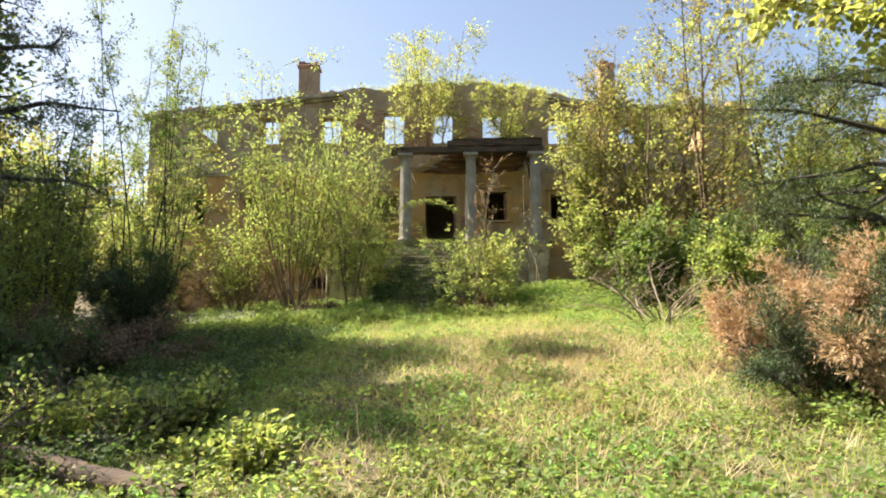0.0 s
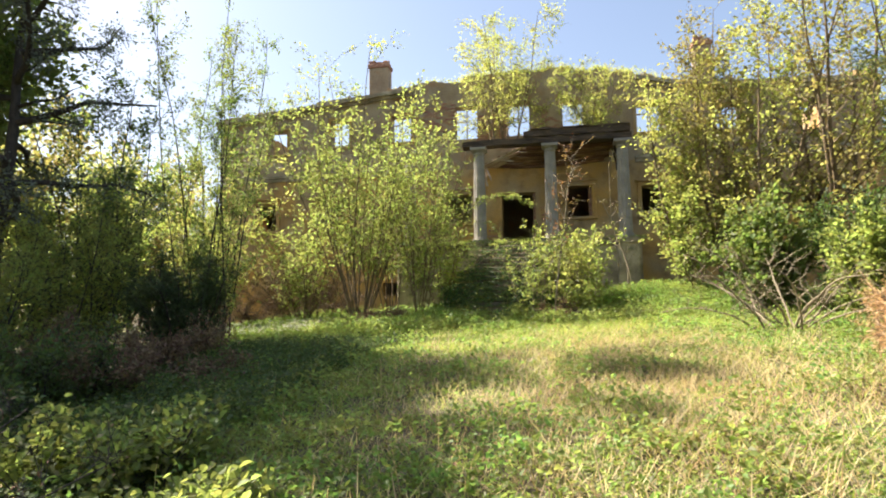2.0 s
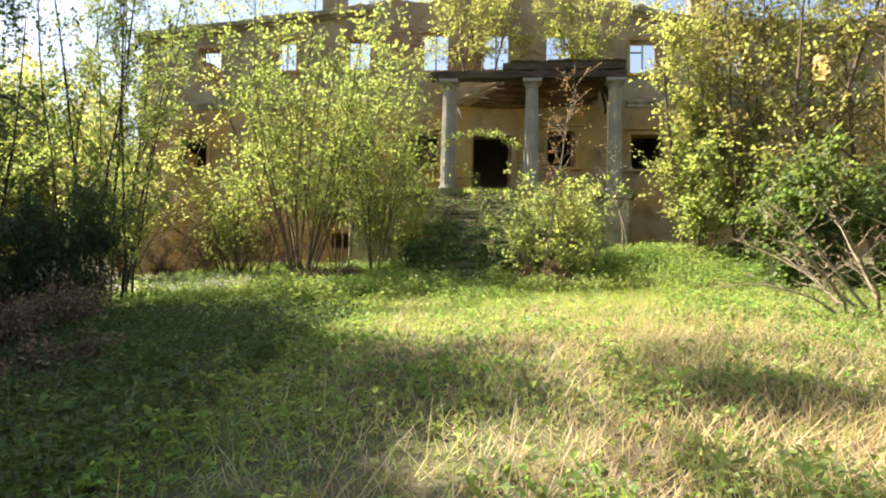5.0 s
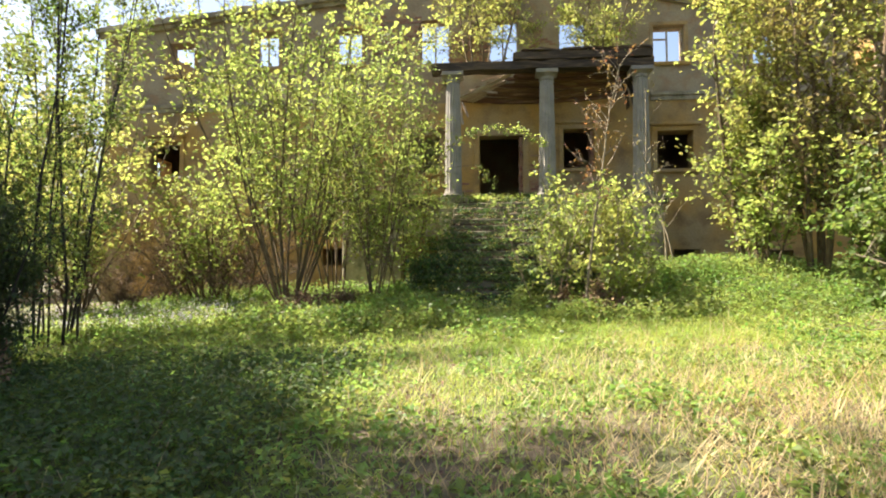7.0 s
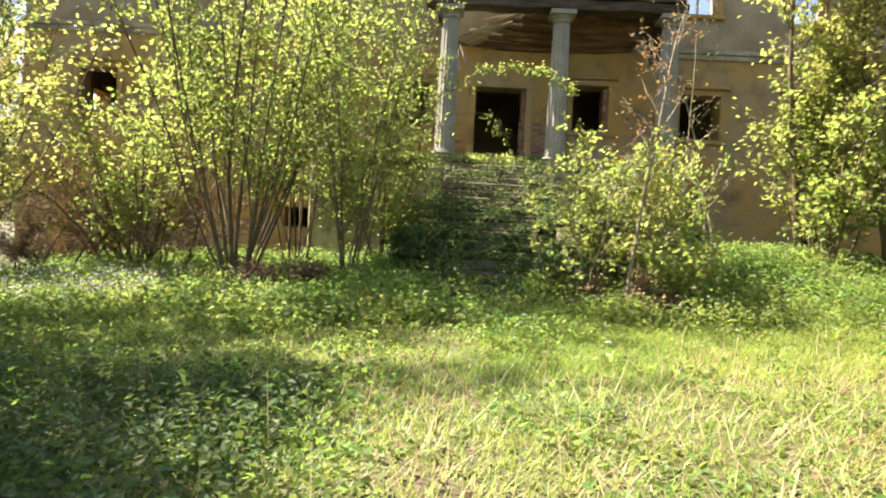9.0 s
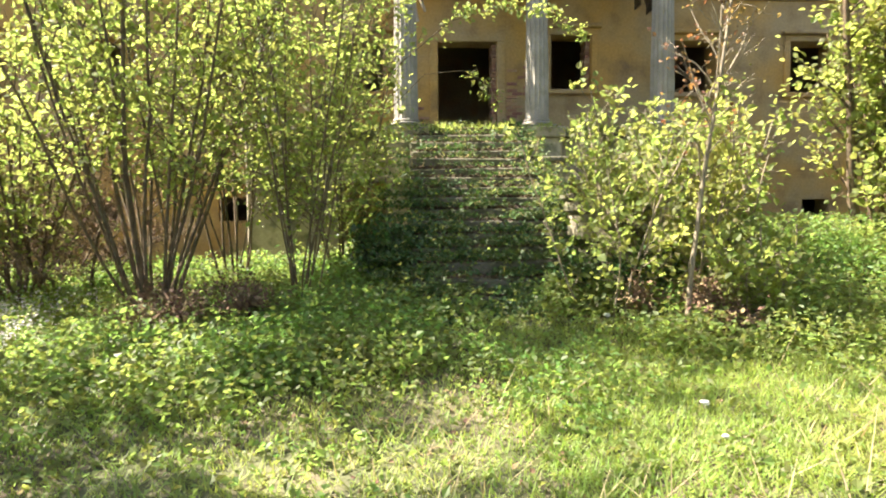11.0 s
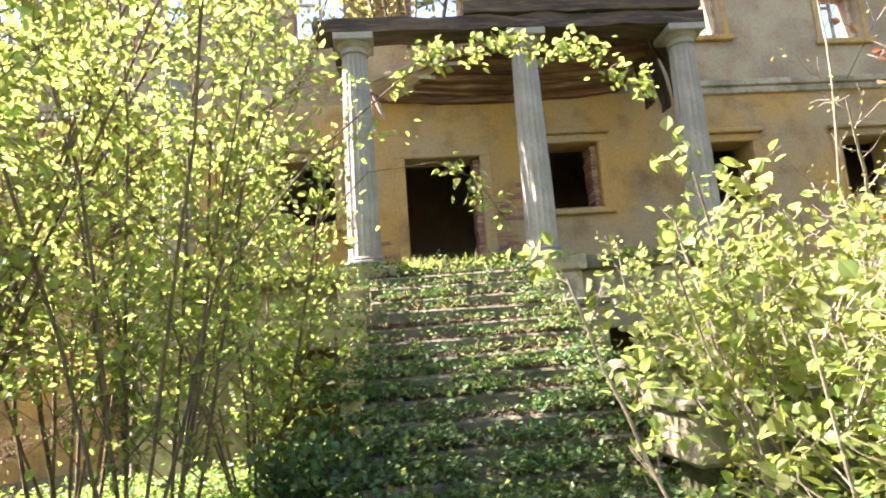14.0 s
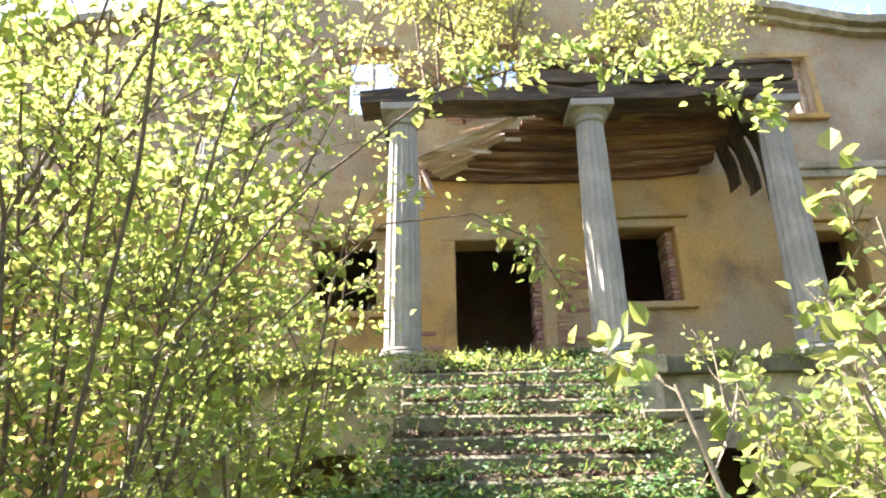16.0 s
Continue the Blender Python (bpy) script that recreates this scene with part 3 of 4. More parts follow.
def leaf_quads(p, d, size, width, rng, droop=0.0, fold=0.25, rounded=False):
    """One folded leaf at each point p, pointing roughly along d."""
    n = len(p)
    d = d + rng.normal(0, 0.55, (n, 3))
    d[:, 2] -= droop
    d /= np.linalg.norm(d, axis=1, keepdims=True) + 1e-9
    s = np.cross(d, np.array([0, 0, 1.0]) + rng.normal(0, 0.5, (n, 3)))
    s /= np.linalg.norm(s, axis=1, keepdims=True) + 1e-9
    u = np.cross(s, d)
    l = (size * rng.uniform(0.6, 1.25, n))[:, None]
    w = l * width * rng.uniform(0.8, 1.2, n)[:, None] / 2
    if rounded:
        near, far, tip = p + d * l * 0.3, p + d * l * 0.68 - u * l * 0.04, p + d * l - u * l * 0.14
        six = np.stack([p, near + s * w + u * w * fold, far + s * w * 0.82 + u * w * fold, tip, far - s * w * 0.82 + u * w * fold, near - s * w + u * w * fold], 1)
        first = np.arange(n)[:, None] * 6
        return six.reshape(-1, 3), np.concatenate([first + [0, 1, 2, 3], first + [0, 3, 4, 5]])
    mid = p + d * l * 0.42
    quad = np.stack([p, mid + s * w + u * w * fold, p + d * l - u * l * 0.12, mid - s * w + u * w * fold], 1)
    return quad.reshape(-1, 3), np.arange(n * 4).reshape(n, 4)


def stem_path(p, d, length, r0, r1, n, wander, lift, rng):
    pts, p, d = [(np.array(p, float), r0)], np.array(p, float), np.array(d, float)
    d /= np.linalg.norm(d)
    for i in range(n):
        d = d + rng.normal(0, wander, 3) + np.array([0, 0, lift])
        d /= np.linalg.norm(d)
        p = p + d * length / n
        pts.append((p.copy(), r0 + (r1 - r0) * (i + 1) / n))
    return pts


def at_along(pts, f):
    x = f * (len(pts) - 1)
    i = min(int(x), len(pts) - 2)
    a, b = pts[i], pts[i + 1]
    g = x - i
    d = b[0] - a[0]
    return a[0] * (1 - g) + b[0] * g, d / (np.linalg.norm(d) + 1e-9), a[1] * (1 - g) + b[1] * g


def grow(rng, stems, side_count, side_len, twig_count, twig_len, leaves, leaf_jitter, first=0.25, lift=0.04, out_up=0.35, end_boost=0.5, follow=0.5):
    """Side branches and twigs on the given stems; returns all tubes and the leaves' points and directions."""
    fine, lp, ld = [], [], []
    for st in stems:
        length = sum(np.linalg.norm(b[0] - a[0]) for a, b in zip(st, st[1:]))
        for k in range(side_count):
            f = first + (1 - first) * (k + rng.random()) / side_count
            p, d, r = at_along(st, min(f, 0.99))
            az = rng.uniform(0, 2 * np.pi)
            out = np.array([math.cos(az), math.sin(az), out_up]) + d * follow
            sl = side_len * length * (1.05 - f * (1 - end_boost)) * rng.uniform(0.6, 1.2)
            br = stem_path(p, out, sl, max(0.004, r * 0.5), 0.003, 4, 0.14, lift, rng)
            fine.append(br)
            for t in range(twig_count):
                q, e, rr = at_along(br, rng.uniform(0.2, 0.98))
                tw = stem_path(q, e + rng.normal(0, 0.7, 3), twig_len * rng.uniform(0.5, 1.3), 0.004, 0.002, 2, 0.2, lift, rng)
                fine.append(tw)
                g = rng.random((leaves, 1))
                lp.append(tw[0][0] * (1 - g) + tw[-1][0] * g + rng.normal(0, leaf_jitter, (leaves, 3)))
                ld.append(np.repeat((tw[-1][0] - tw[0][0])[None], leaves, 0) / (twig_len + 1e-6))
    return fine, np.concatenate(lp), np.concatenate(ld)


ROUND_LEAVED = ("hazel_bush", "dogwood_shrub", "arching_branch", "maple_shrub", "maple_tree", "bramble_shrub", "birch_tree", "sapling", "tree")


def plant(name, at, label, category, stems, bark, leaf, rng, size=0.07, width=0.7, droop=0.1, group="", sides=6, trunk_names=("stem",), **kw):
    """A tree or shrub: trunk or stems, branches and a crown of single leaves, at its foot."""
    ob = thing(name, at, label, category, group)
    fine, lp, ld = grow(rng, stems, **kw)
    for k, st in enumerate(stems):
        v, f = tubes([st], sides)
        arrays(trunk_names[min(k, len(trunk_names) - 1)], v, f, bark, ob, smooth=True)
    v, f = tubes(fine, 3)
    tagged(arrays("twig", v, f, bark, ob), kind="stuff")
    v, f = leaf_quads(lp, ld, size, width, rng, droop, rounded=name in ROUND_LEAVED)
    arrays("crown", v, f, leaf, ob)
    return ob


def fan(rng, n, height_m, lean, r0, wander=0.05, spread_m=0.25, bias=(0, 0), lift=0.03):
    out = []
    for k in range(n):
        az = 2 * np.pi * (k + rng.random()) / n
        s = lean * rng.uniform(0.3, 1.0)
        d = (math.cos(az) * s + bias[0], math.sin(az) * s + bias[1], 1.0)
        foot = (math.cos(az) * spread_m * rng.random(), math.sin(az) * spread_m * rng.random(), -0.1)
        out.append(stem_path(foot, d, height_m * rng.uniform(0.65, 1.05), r0 * rng.uniform(0.6, 1.1), 0.008, 9, wander, lift, rng))
    return out


def rng_of(seed):
    return np.random.default_rng(seed)


def foot(x, y):
    return (x, y, height(x, y))


def bush(seed, name, x, y, label, n, h, lean, r0, bark, leaf, size, sides_n, side_len, twigs, twig_len, leaves, first=0.18, z=None, category="bush", **kw):
    rng = rng_of(seed)
    more = {k: kw.pop(k) for k in list(kw) if k in ("width", "droop", "lift", "out_up", "trunk_names", "leaf_jitter", "end_boost")}
    more.setdefault("leaf_jitter", 0.07)
    at = foot(x, y) if z is None else (x, y, z)
    return plant(name, at, label, category, fan(rng, n, h, lean, r0, **kw), bark, leaf, rng, size=size, side_count=sides_n, side_len=side_len,
                 twig_count=twigs, twig_len=twig_len, leaves=leaves, first=first, **more)


HAZEL = "large many-stemmed hazel bush with fresh green leaves"
bush(1, "hazel_bush", -4.75, -6.6, HAZEL, 22, 8.2, 0.46, 0.03, BARK, LEAF, 0.088, 12, 0.27, 6, 0.5, 8, 0.22)
bush(2, "hazel_bush", -2.95, -6.1, "slender hazel bush with fresh green leaves beside the staircase", 12, 6.0, 0.34, 0.016, BARK, LEAF, 0.072, 10, 0.24, 6, 0.42, 7, 0.18, bias=(0.06, -0.06))
bush(6, "hazel_bush", -7.2, -5.4, HAZEL, 12, 4.4, 0.5, 0.026, BARK, LEAF, 0.1, 10, 0.28, 6, 0.46, 4, 0.14)
bush(17, "hazel_bush", -4.3, -4.4, HAZEL, 9, 6.8, 0.4, 0.022, BARK, LEAF, 0.1, 9, 0.26, 6, 0.46, 4, 0.2)
bush(7, "hazel_bush", -2.6, -4.3, "hazel bush with fresh leaves before the terrace", 9, 4.8, 0.3, 0.018, BARK, LEAF, 0.09, 10, 0.26, 6, 0.38, 7, 0.12)
bush(8, "hazel_bush", -9.8, -6.5, HAZEL, 12, 6.2, 0.45, 0.03, BARK, LEAF_YELLOW, 0.1, 11, 0.25, 7, 0.42, 5, 0.18)
# small dark heap added left of the stairs in place of the shade there
SHADE_IVY = "dense dark ivy heap added to stand in for shade beside the staircase"
bush(19, "ivy_heap", -1.75, -5.6, SHADE_IVY, 10, 0.9, 0.7, 0.012, BARK_DARK, LEAF_IVY, 0.085, 8, 0.4, 6, 0.26, 7, 0.05, spread_m=0.35, wander=0.1, width=0.85)
bush(18, "ivy_heap", 1.1, -7.5, "dark ivy growing up below the stair pedestal", 12, 0.75, 0.8, 0.01, BARK_DARK, LEAF_IVY, 0.075, 7, 0.4, 5, 0.22, 7, 0.05, spread_m=0.4, wander=0.1, width=0.85)
SHOOTS = "thicket of tall upright dark shoots with young leaves"
bush(3, "poplar_thicket", -8.4, -9.4, SHOOTS, 11, 10.0, 0.2, 0.03, BARK_DARK, LEAF_LIME, 0.085, 18, 0.14, 8, 0.4, 9, 0.1, spread_m=0.9, out_up=0.9, category="tree")
bush(9, "poplar_thicket", -10.6, -11.0, SHOOTS, 10, 7.0, 0.22, 0.04, BARK_DARK, LEAF_DARK, 0.09, 14, 0.17, 8, 0.4, 10, 0.1, spread_m=1.0, out_up=0.6, category="tree")
bush(10, "elder_thicket", -9.2, -13.4, "tangled elder thicket with green leaves", 16, 4.2, 0.5, 0.03, BARK_DARK, LEAF, 0.085, 12, 0.3, 8, 0.4, 7, 0.06, spread_m=0.8)
bush(11, "elder_thicket", -8.6, -16.6, "tangled elder thicket with green leaves", 14, 3.2, 0.55, 0.03, BARK_DARK, LEAF, 0.085, 12, 0.3, 8, 0.4, 6, 0.06, spread_m=0.8)
bush(12, "elder_thicket", -12.5, -10.0, "green thicket of elder at the edge of the wood", 14, 5.5, 0.5, 0.035, BARK_DARK, LEAF, 0.11, 12, 0.3, 8, 0.45, 10, 0.08, spread_m=0.9)
bush(4, "yew_bush", -6.9, -12.9, "dark green yew bush with dense needles", 16, 2.3, 0.5, 0.03, BARK_DARK, NEEDLE, 0.075, 10, 0.3, 9, 0.26, 18, 0.04, spread_m=0.4, width=0.35)
bush(13, "bramble_shrub", -4.4, -20.6, "low bramble shrub with small fresh leaves", 14, 0.9, 0.9, 0.012, BARK_DARK, LEAF_DARK, 0.06, 9, 0.3, 6, 0.22, 8, 0.1, spread_m=0.6, wander=0.12)
bush(14, "bramble_shrub", -5.4, -18.4, "low bramble shrub with small fresh leaves", 16, 1.5, 0.9, 0.014, BARK_DARK, LEAF_DARK, 0.06, 9, 0.3, 6, 0.22, 8, 0.1, spread_m=0.7, wander=0.12)
bush(15, "bramble_shrub", -6.4, -20.6, "leafy bramble shrub at the edge of the lawn", 16, 2.2, 0.8, 0.014, BARK_DARK, LEAF_LIME, 0.065, 10, 0.3, 7, 0.26, 9, 0.1, spread_m=0.8, wander=0.12)

for k, (x, y, h) in enumerate(((-1.9, -20.7, 0.9), (-3.0, -21.0, 1.0), (-0.9, -21.6, 0.5))):
    bush(80 + k, "bramble_shrub", x, y, "low bramble with fresh leaves beside the log", 10, h * 0.75, 0.7, 0.008, BARK_DARK, LEAF if k else LEAF_LIME, 0.075, 8, 0.3, 4, 0.16, 6, 0.15, spread_m=0.4, wander=0.1)
R = rng_of(5)
trunk = stem_path((0, 0, -0.2), (0.05, 0.05, 1), 9.5, 0.2, 0.05, 10, 0.05, 0.0, R)
limbs = [trunk] + [stem_path(at_along(trunk, f)[0], (math.cos(a), math.sin(a), 0.3), l, 0.08, 0.015, 9, 0.17, -0.035, R)
                   for f, a, l in ((0.35, -0.2, 3.4), (0.45, 0.6, 3.2), (0.5, -1.0, 3.5), (0.6, 0.1, 4.2), (0.7, -0.6, 3.6), (0.78, 0.5, 3.2), (0.55, 2.2, 3.0), (0.66, 3.6, 3.0), (0.86, -0.2, 3.0), (0.93, -1.2, 2.6))]
plant("larch_tree", foot(-10.4, -14.4), "dark-limbed tree with drooping twigs and sparse blue-green leaves", "tree", limbs, BARK_DARK, NEEDLE_BLUE, R, trunk_names=("trunk", "limb"),
      size=0.075, side_count=11, side_len=0.26, twig_count=8, twig_len=0.45, leaves=9, leaf_jitter=0.07, first=0.2, lift=-0.06, out_up=-0.1)

SLIM = "slim leaning tree with sparse yellow-green leaves before the wall"
for k, (x, y, h, n, lean, mat, bias, lab) in enumerate((
        (5.4, -6.0, 8.6, 3, 0.16, LEAF_YELLOW, (0.02, 0), SLIM), (6.2, -7.0, 10.2, 4, 0.2, LEAF_BUD, (0.03, 0), "slim tree with olive buds before the ochre wall"),
        (7.0, -7.8, 10.4, 4, 0.26, LEAF_YELLOW, (0, 0), SLIM), (8.6, -8.6, 10.6, 5, 0.28, LEAF_BUD, (0, 0), "tall tree with olive young leaves"),
        (10.4, -9.6, 9.6, 4, 0.3, LEAF_YELLOW, (0, 0), SLIM), (12.6, -8.5, 8.4, 4, 0.3, LEAF, (0, 0), "green tree at the end of the lawn"))):
    bush(20 + k, "tree", x, y, lab, n, h, lean, 0.075, BARK, mat, 0.1, 24, 0.19 if k < 2 else 0.26, 9, 0.55, 6 if mat is LEAF_BUD else 8, 0.13, bias=bias, spread_m=0.3, category="tree", trunk_names=("trunk",))
bush(31, "maple_shrub", 5.3, -6.6, "bright green maple shrub under the trees", 7, 4.4, 0.42, 0.025, BARK, LEAF, 0.1, 12, 0.2, 6, 0.4, 7, 0.12, width=0.85)
bush(33, "maple_shrub", 6.4, -9.6, "bright green maple shrub under the trees", 10, 2.6, 0.5, 0.025, BARK, LEAF_LIME, 0.11, 12, 0.3, 7, 0.32, 9, 0.1, width=0.85)
bush(34, "elder_bush", 8.0, -10.8, "dark green elder bush at the edge of the lawn", 12, 2.6, 0.55, 0.025, BARK_DARK, LEAF_DARK, 0.10, 12, 0.3, 7, 0.32, 9, 0.06)
bush(35, "elder_bush", 7.2, -13.2, "low elder bush behind the dead branches", 10, 2.0, 0.6, 0.02, BARK_DARK, LEAF, 0.10, 12, 0.3, 7, 0.3, 9, 0.06)
bush(36, "elder_bush", 10.0, -13.5, "green elder bush at the edge of the lawn", 12, 3.4, 0.5, 0.025, BARK_DARK, LEAF_LIME, 0.10, 12, 0.3, 7, 0.34, 9, 0.06)
R = rng_of(32)
plant("sapling", foot(1.35, -8.75), "thin pale sapling with reddish buds", "tree", [stem_path((0, 0, -0.1), (0.02, 0.02, 1), 4.7, 0.03, 0.008, 12, 0.035, 0.0, R)], BARK_PALE, LEAF_RED, R,
      trunk_names=("trunk",), size=0.055, side_count=26, side_len=0.24, twig_count=5, twig_len=0.28, leaves=3, leaf_jitter=0.02, first=0.38, out_up=0.8)
for k, (x, y, h, n) in enumerate(((1.7, -7.8, 2.6, 10), (2.4, -7.4, 2.4, 9), (1.1, -7.75, 2.3, 5), (2.2, -8.6, 1.3, 7), (1.95, -6.1, 2.5, 7), (1.35, -6.0, 2.0, 6), (2.3, -4.6, 2.5, 6), (0.8, -7.95, 2.7, 4), (1.5, -7.0, 2.7, 6))):
    bush(40 + k, "dogwood_shrub", x, y, "loose shrub with large yellow-green leaves beside the staircase", n, h, 0.4, 0.013, BARK_PALE, LEAF_YELLOW if k == 0 else LEAF, 0.085, 9, 0.2, 4, 0.22, 4, 0.2, wander=0.08, width=0.75, leaf_jitter=0.05)
bush(50, "bare_sapling", 3.7, -5.6, "crooked pale bare sapling with few leaves", 2, 4.4, 0.12, 0.035, BARK_PALE, LEAF_BUD, 0.05, 9, 0.22, 3, 0.3, 2, 0.25, wander=0.12, spread_m=0.1, category="tree")
bush(51, "birch_tree", -0.5, -0.95, "young birch with drooping yellow leaves rooted on the portico", 6, 6.2, 0.55, 0.045, BARK, LEAF_YELLOW, 0.08, 16, 0.32, 9, 0.55, 12, 0.05,
     z=8.45, spread_m=0.6, lift=-0.06, out_up=0.1, category="tree")
bush(52, "birch_tree", 3.0, -0.95, "young birch with drooping yellow leaves rooted on the portico", 5, 3.6, 0.8, 0.03, BARK, LEAF_YELLOW, 0.08, 12, 0.32, 8, 0.5, 10, 0.05,
     z=8.45, spread_m=0.6, lift=-0.06, out_up=0.1, category="tree")

# leafy branches arching over the stairs
R = rng_of(60)
arch = [(-2.2, -6.9, 3.4), (-1.5, -7.0, 4.2), (-0.9, -7.0, 4.7), (-0.3, -7.0, 4.9), (0.3, -7.0, 4.8), (0.75, -6.95, 4.55)]
st = [(np.array(a) - np.array(arch[0]), 0.008 - 0.001 * i) for i, a in enumerate(arch)]
plant("arching_branch", arch[0], "thin hazel branch arching over the staircase with fresh leaves", "branch", [st], BARK, LEAF, R, size=0.06, trunk_names=("stem",),
      side_count=20, side_len=0.05, twig_count=3, twig_len=0.1, leaves=7, leaf_jitter=0.04, first=0.35, droop=0.5)
drop = [(-1.75, -6.6, 3.6), (-1.2, -6.6, 4.15), (-0.7, -6.6, 4.2), (-0.4, -6.6, 4.05), (-0.25, -6.55, 3.8)]
st = [(np.array(a) - np.array(drop[0]), 0.006 - 0.0008 * i) for i, a in enumerate(drop)]
plant("arching_branch", drop[0], "thin drooping hazel branch hanging before the doorway", "branch", [st], BARK, LEAF, R, size=0.06, trunk_names=("stem",),
      side_count=9, side_len=0.06, twig_count=2, twig_len=0.1, leaves=5, leaf_jitter=0.04, first=0.5, droop=0.5)

# dense trees added along the lawn's edge, mostly unseen, to shade its corner
SHADE_TREE = "dense tree in young leaf added beside the lawn to cast shade"
for k, (x, y, h) in enumerate(((-14.0, -12.4, 13.5), (-13.0, -14.0, 15.7), (-12.6, -15.8, 15.4), (-14.6, -16.4, 15.4))):
    bush(64 + k, "lime_tree", x, y, SHADE_TREE, 5, h, 0.3, 0.1, BARK_DARK, LEAF_LIME, 0.19, 20, 0.25, 10, 0.7, 18, 0.36, spread_m=0.4, leaf_jitter=0.2, category="tree", trunk_names=("trunk",))

# the big tree beside the start of the walk, its boughs over the lawn
R = rng_of(61)
trunk = stem_path((0, 0, -0.2), (-0.02, 0.02, 1), 10.0, 0.24, 0.06, 10, 0.04, 0.0, R)
limbs = [trunk] + [stem_path(at_along(trunk, f)[0], (math.cos(a), math.sin(a), 0.15), l, 0.07, 0.012, 8, 0.13, -0.03, R)
                   for f, a, l in ((0.2, 3.0, 3.0), (0.26, 2.6, 3.0), (0.3, 3.5, 3.2), (0.36, 2.9, 3.4), (0.42, 3.3, 3.2), (0.48, 2.4, 3.2), (0.3, 1.6, 3.0), (0.5, 4.4, 3.2), (0.6, 0.5, 3.4), (0.4, 5.6, 3.0))]
plant("pine_tree", foot(9.6, -16.2), "tall pine with drooping dark green boughs", "tree", limbs, BARK_DARK, NEEDLE, R, trunk_names=("trunk", "limb"),
      size=0.10, width=0.25, side_count=14, side_len=0.28, twig_count=8, twig_len=0.45, leaves=16, leaf_jitter=0.06, first=0.15, lift=-0.05, out_up=0.0)
R = rng_of(62)
trunk = stem_path((0, 0, -0.2), (-0.1, -0.05, 1), 8.5, 0.14, 0.04, 10, 0.05, 0.0, R)
limbs = [trunk] + [stem_path(at_along(trunk, f)[0], (math.cos(a), math.sin(a), 0.3), l, 0.05, 0.01, 8, 0.12, -0.02, R)
                   for f, a, l in ((0.5, 3.1, 3.0), (0.58, 2.6, 2.8), (0.66, 3.5, 3.0), (0.72, 3.0, 2.6), (0.8, 2.4, 2.4), (0.6, 5.0, 2.6))]
plant("maple_tree", foot(8.6, -18.6), "maple with hanging boughs of bright yellow-green leaves", "tree", limbs, BARK, LEAF_YELLOW, R, trunk_names=("trunk", "limb"),
      size=0.11, width=0.85, side_count=12, side_len=0.26, twig_count=8, twig_len=0.4, leaves=9, leaf_jitter=0.08, first=0.25, lift=-0.04, out_up=0.1)


# ---- dead branches, brush and logs ----
def brush(seed, name, x, y, label, n, length, rise, leaf, bark, leaves, size=0.06, width=0.3, radius=0.7, twigs=7, sides_n=12, side_len=0.22, z0=0.05, jitter=0.05, follow=0.5):
    rng = rng_of(seed)
    stems = []
    for k in range(n):
        az = 2 * np.pi * (k + rng.random()) / n
        p = np.array([math.cos(az) * radius * rng.random(), math.sin(az) * radius * rng.random(), z0])
        stems.append(stem_path(p, (math.cos(az), math.sin(az), rise * rng.uniform(0.3, 1.5)), length * rng.uniform(0.6, 1.2), 0.03 * rng.uniform(0.5, 1), 0.006, 8, 0.12, -0.05, rng))
    return plant(name, foot(x, y), label, "brush", stems, bark, leaf, rng, size=size, width=width, trunk_names=("branch",), side_count=sides_n, side_len=side_len,
                 twig_count=twigs, twig_len=0.28, leaves=leaves, leaf_jitter=jitter, first=0.15, lift=0.03, out_up=0.4, droop=0.2, end_boost=0.8, follow=follow)


DEAD = "fallen dead conifer boughs with orange-brown needles"
for k, (x, y, n, h) in enumerate(((5.2, -19.0, 7, 1.4), (5.6, -19.9, 8, 1.6), (5.4, -21.0, 8, 1.3), (6.6, -21.2, 8, 1.6), (6.4, -18.7, 7, 1.6))):
    brush(700 + k, "dead_conifer", x, y, DEAD, n - 2, h * 0.88, 2.2, NEEDLE_DEAD, BARK, 16, radius=0.45, twigs=6, sides_n=30, side_len=0.17, jitter=0.012, size=0.075, width=0.16, follow=1.9)
for k, (x, y, h) in enumerate(((5.2, -20.5, 1.0), (6.0, -20.2, 1.7))):
    brush(720 + k, "juniper_bush", x, y, "green juniper bush among the dead boughs", 9, h, 1.6, NEEDLE, BARK_DARK, 18, size=0.05, sides_n=18, side_len=0.17)
for k, (x, y) in enumerate(((5.3, -19.8), (5.9, -20.8))):
    brush(730 + k, "dead_brush", x, y, "dark brown dead twigs inside the fallen boughs", 12, 1.1, 1.0, DEBRIS, BARK_DARK, 7, size=0.05)
brush(74, "bare_brush", 5.4, -13.6, "heap of bare grey fallen branches", 16, 2.4, 0.9, DEBRIS, BARK_PALE, 1, twigs=3, sides_n=8)
brush(75, "dead_brush", -6.3, -15.6, "heap of dry brown twigs and leaves", 16, 1.5, 0.5, DEBRIS, BARK, 10, width=0.5, radius=1.3)
brush(76, "dead_brush", -5.2, -16.9, "heap of dry brown twigs and leaves", 12, 1.2, 0.4, DEBRIS, BARK, 8, width=0.5, radius=1.0)
brush(77, "dry_bracken", -7.2, -4.4, "dry brown bracken and dead stems at the foot of the wall", 26, 2.4, 2.2, DEBRIS, BARK, 5, width=0.4, radius=1.4)
brush(78, "dry_bracken", -9.6, -5.2, "dry brown bracken and dead stems at the foot of the wall", 22, 1.5, 1.6, DEBRIS, BARK, 6, width=0.4, radius=1.5)
brush(80, "dead_brush", 1.75, -8.25, "small heap of red-brown dead leaves and twigs under the sapling", 7, 0.4, 0.5, DEBRIS, BARK, 6, width=0.6, radius=0.45)
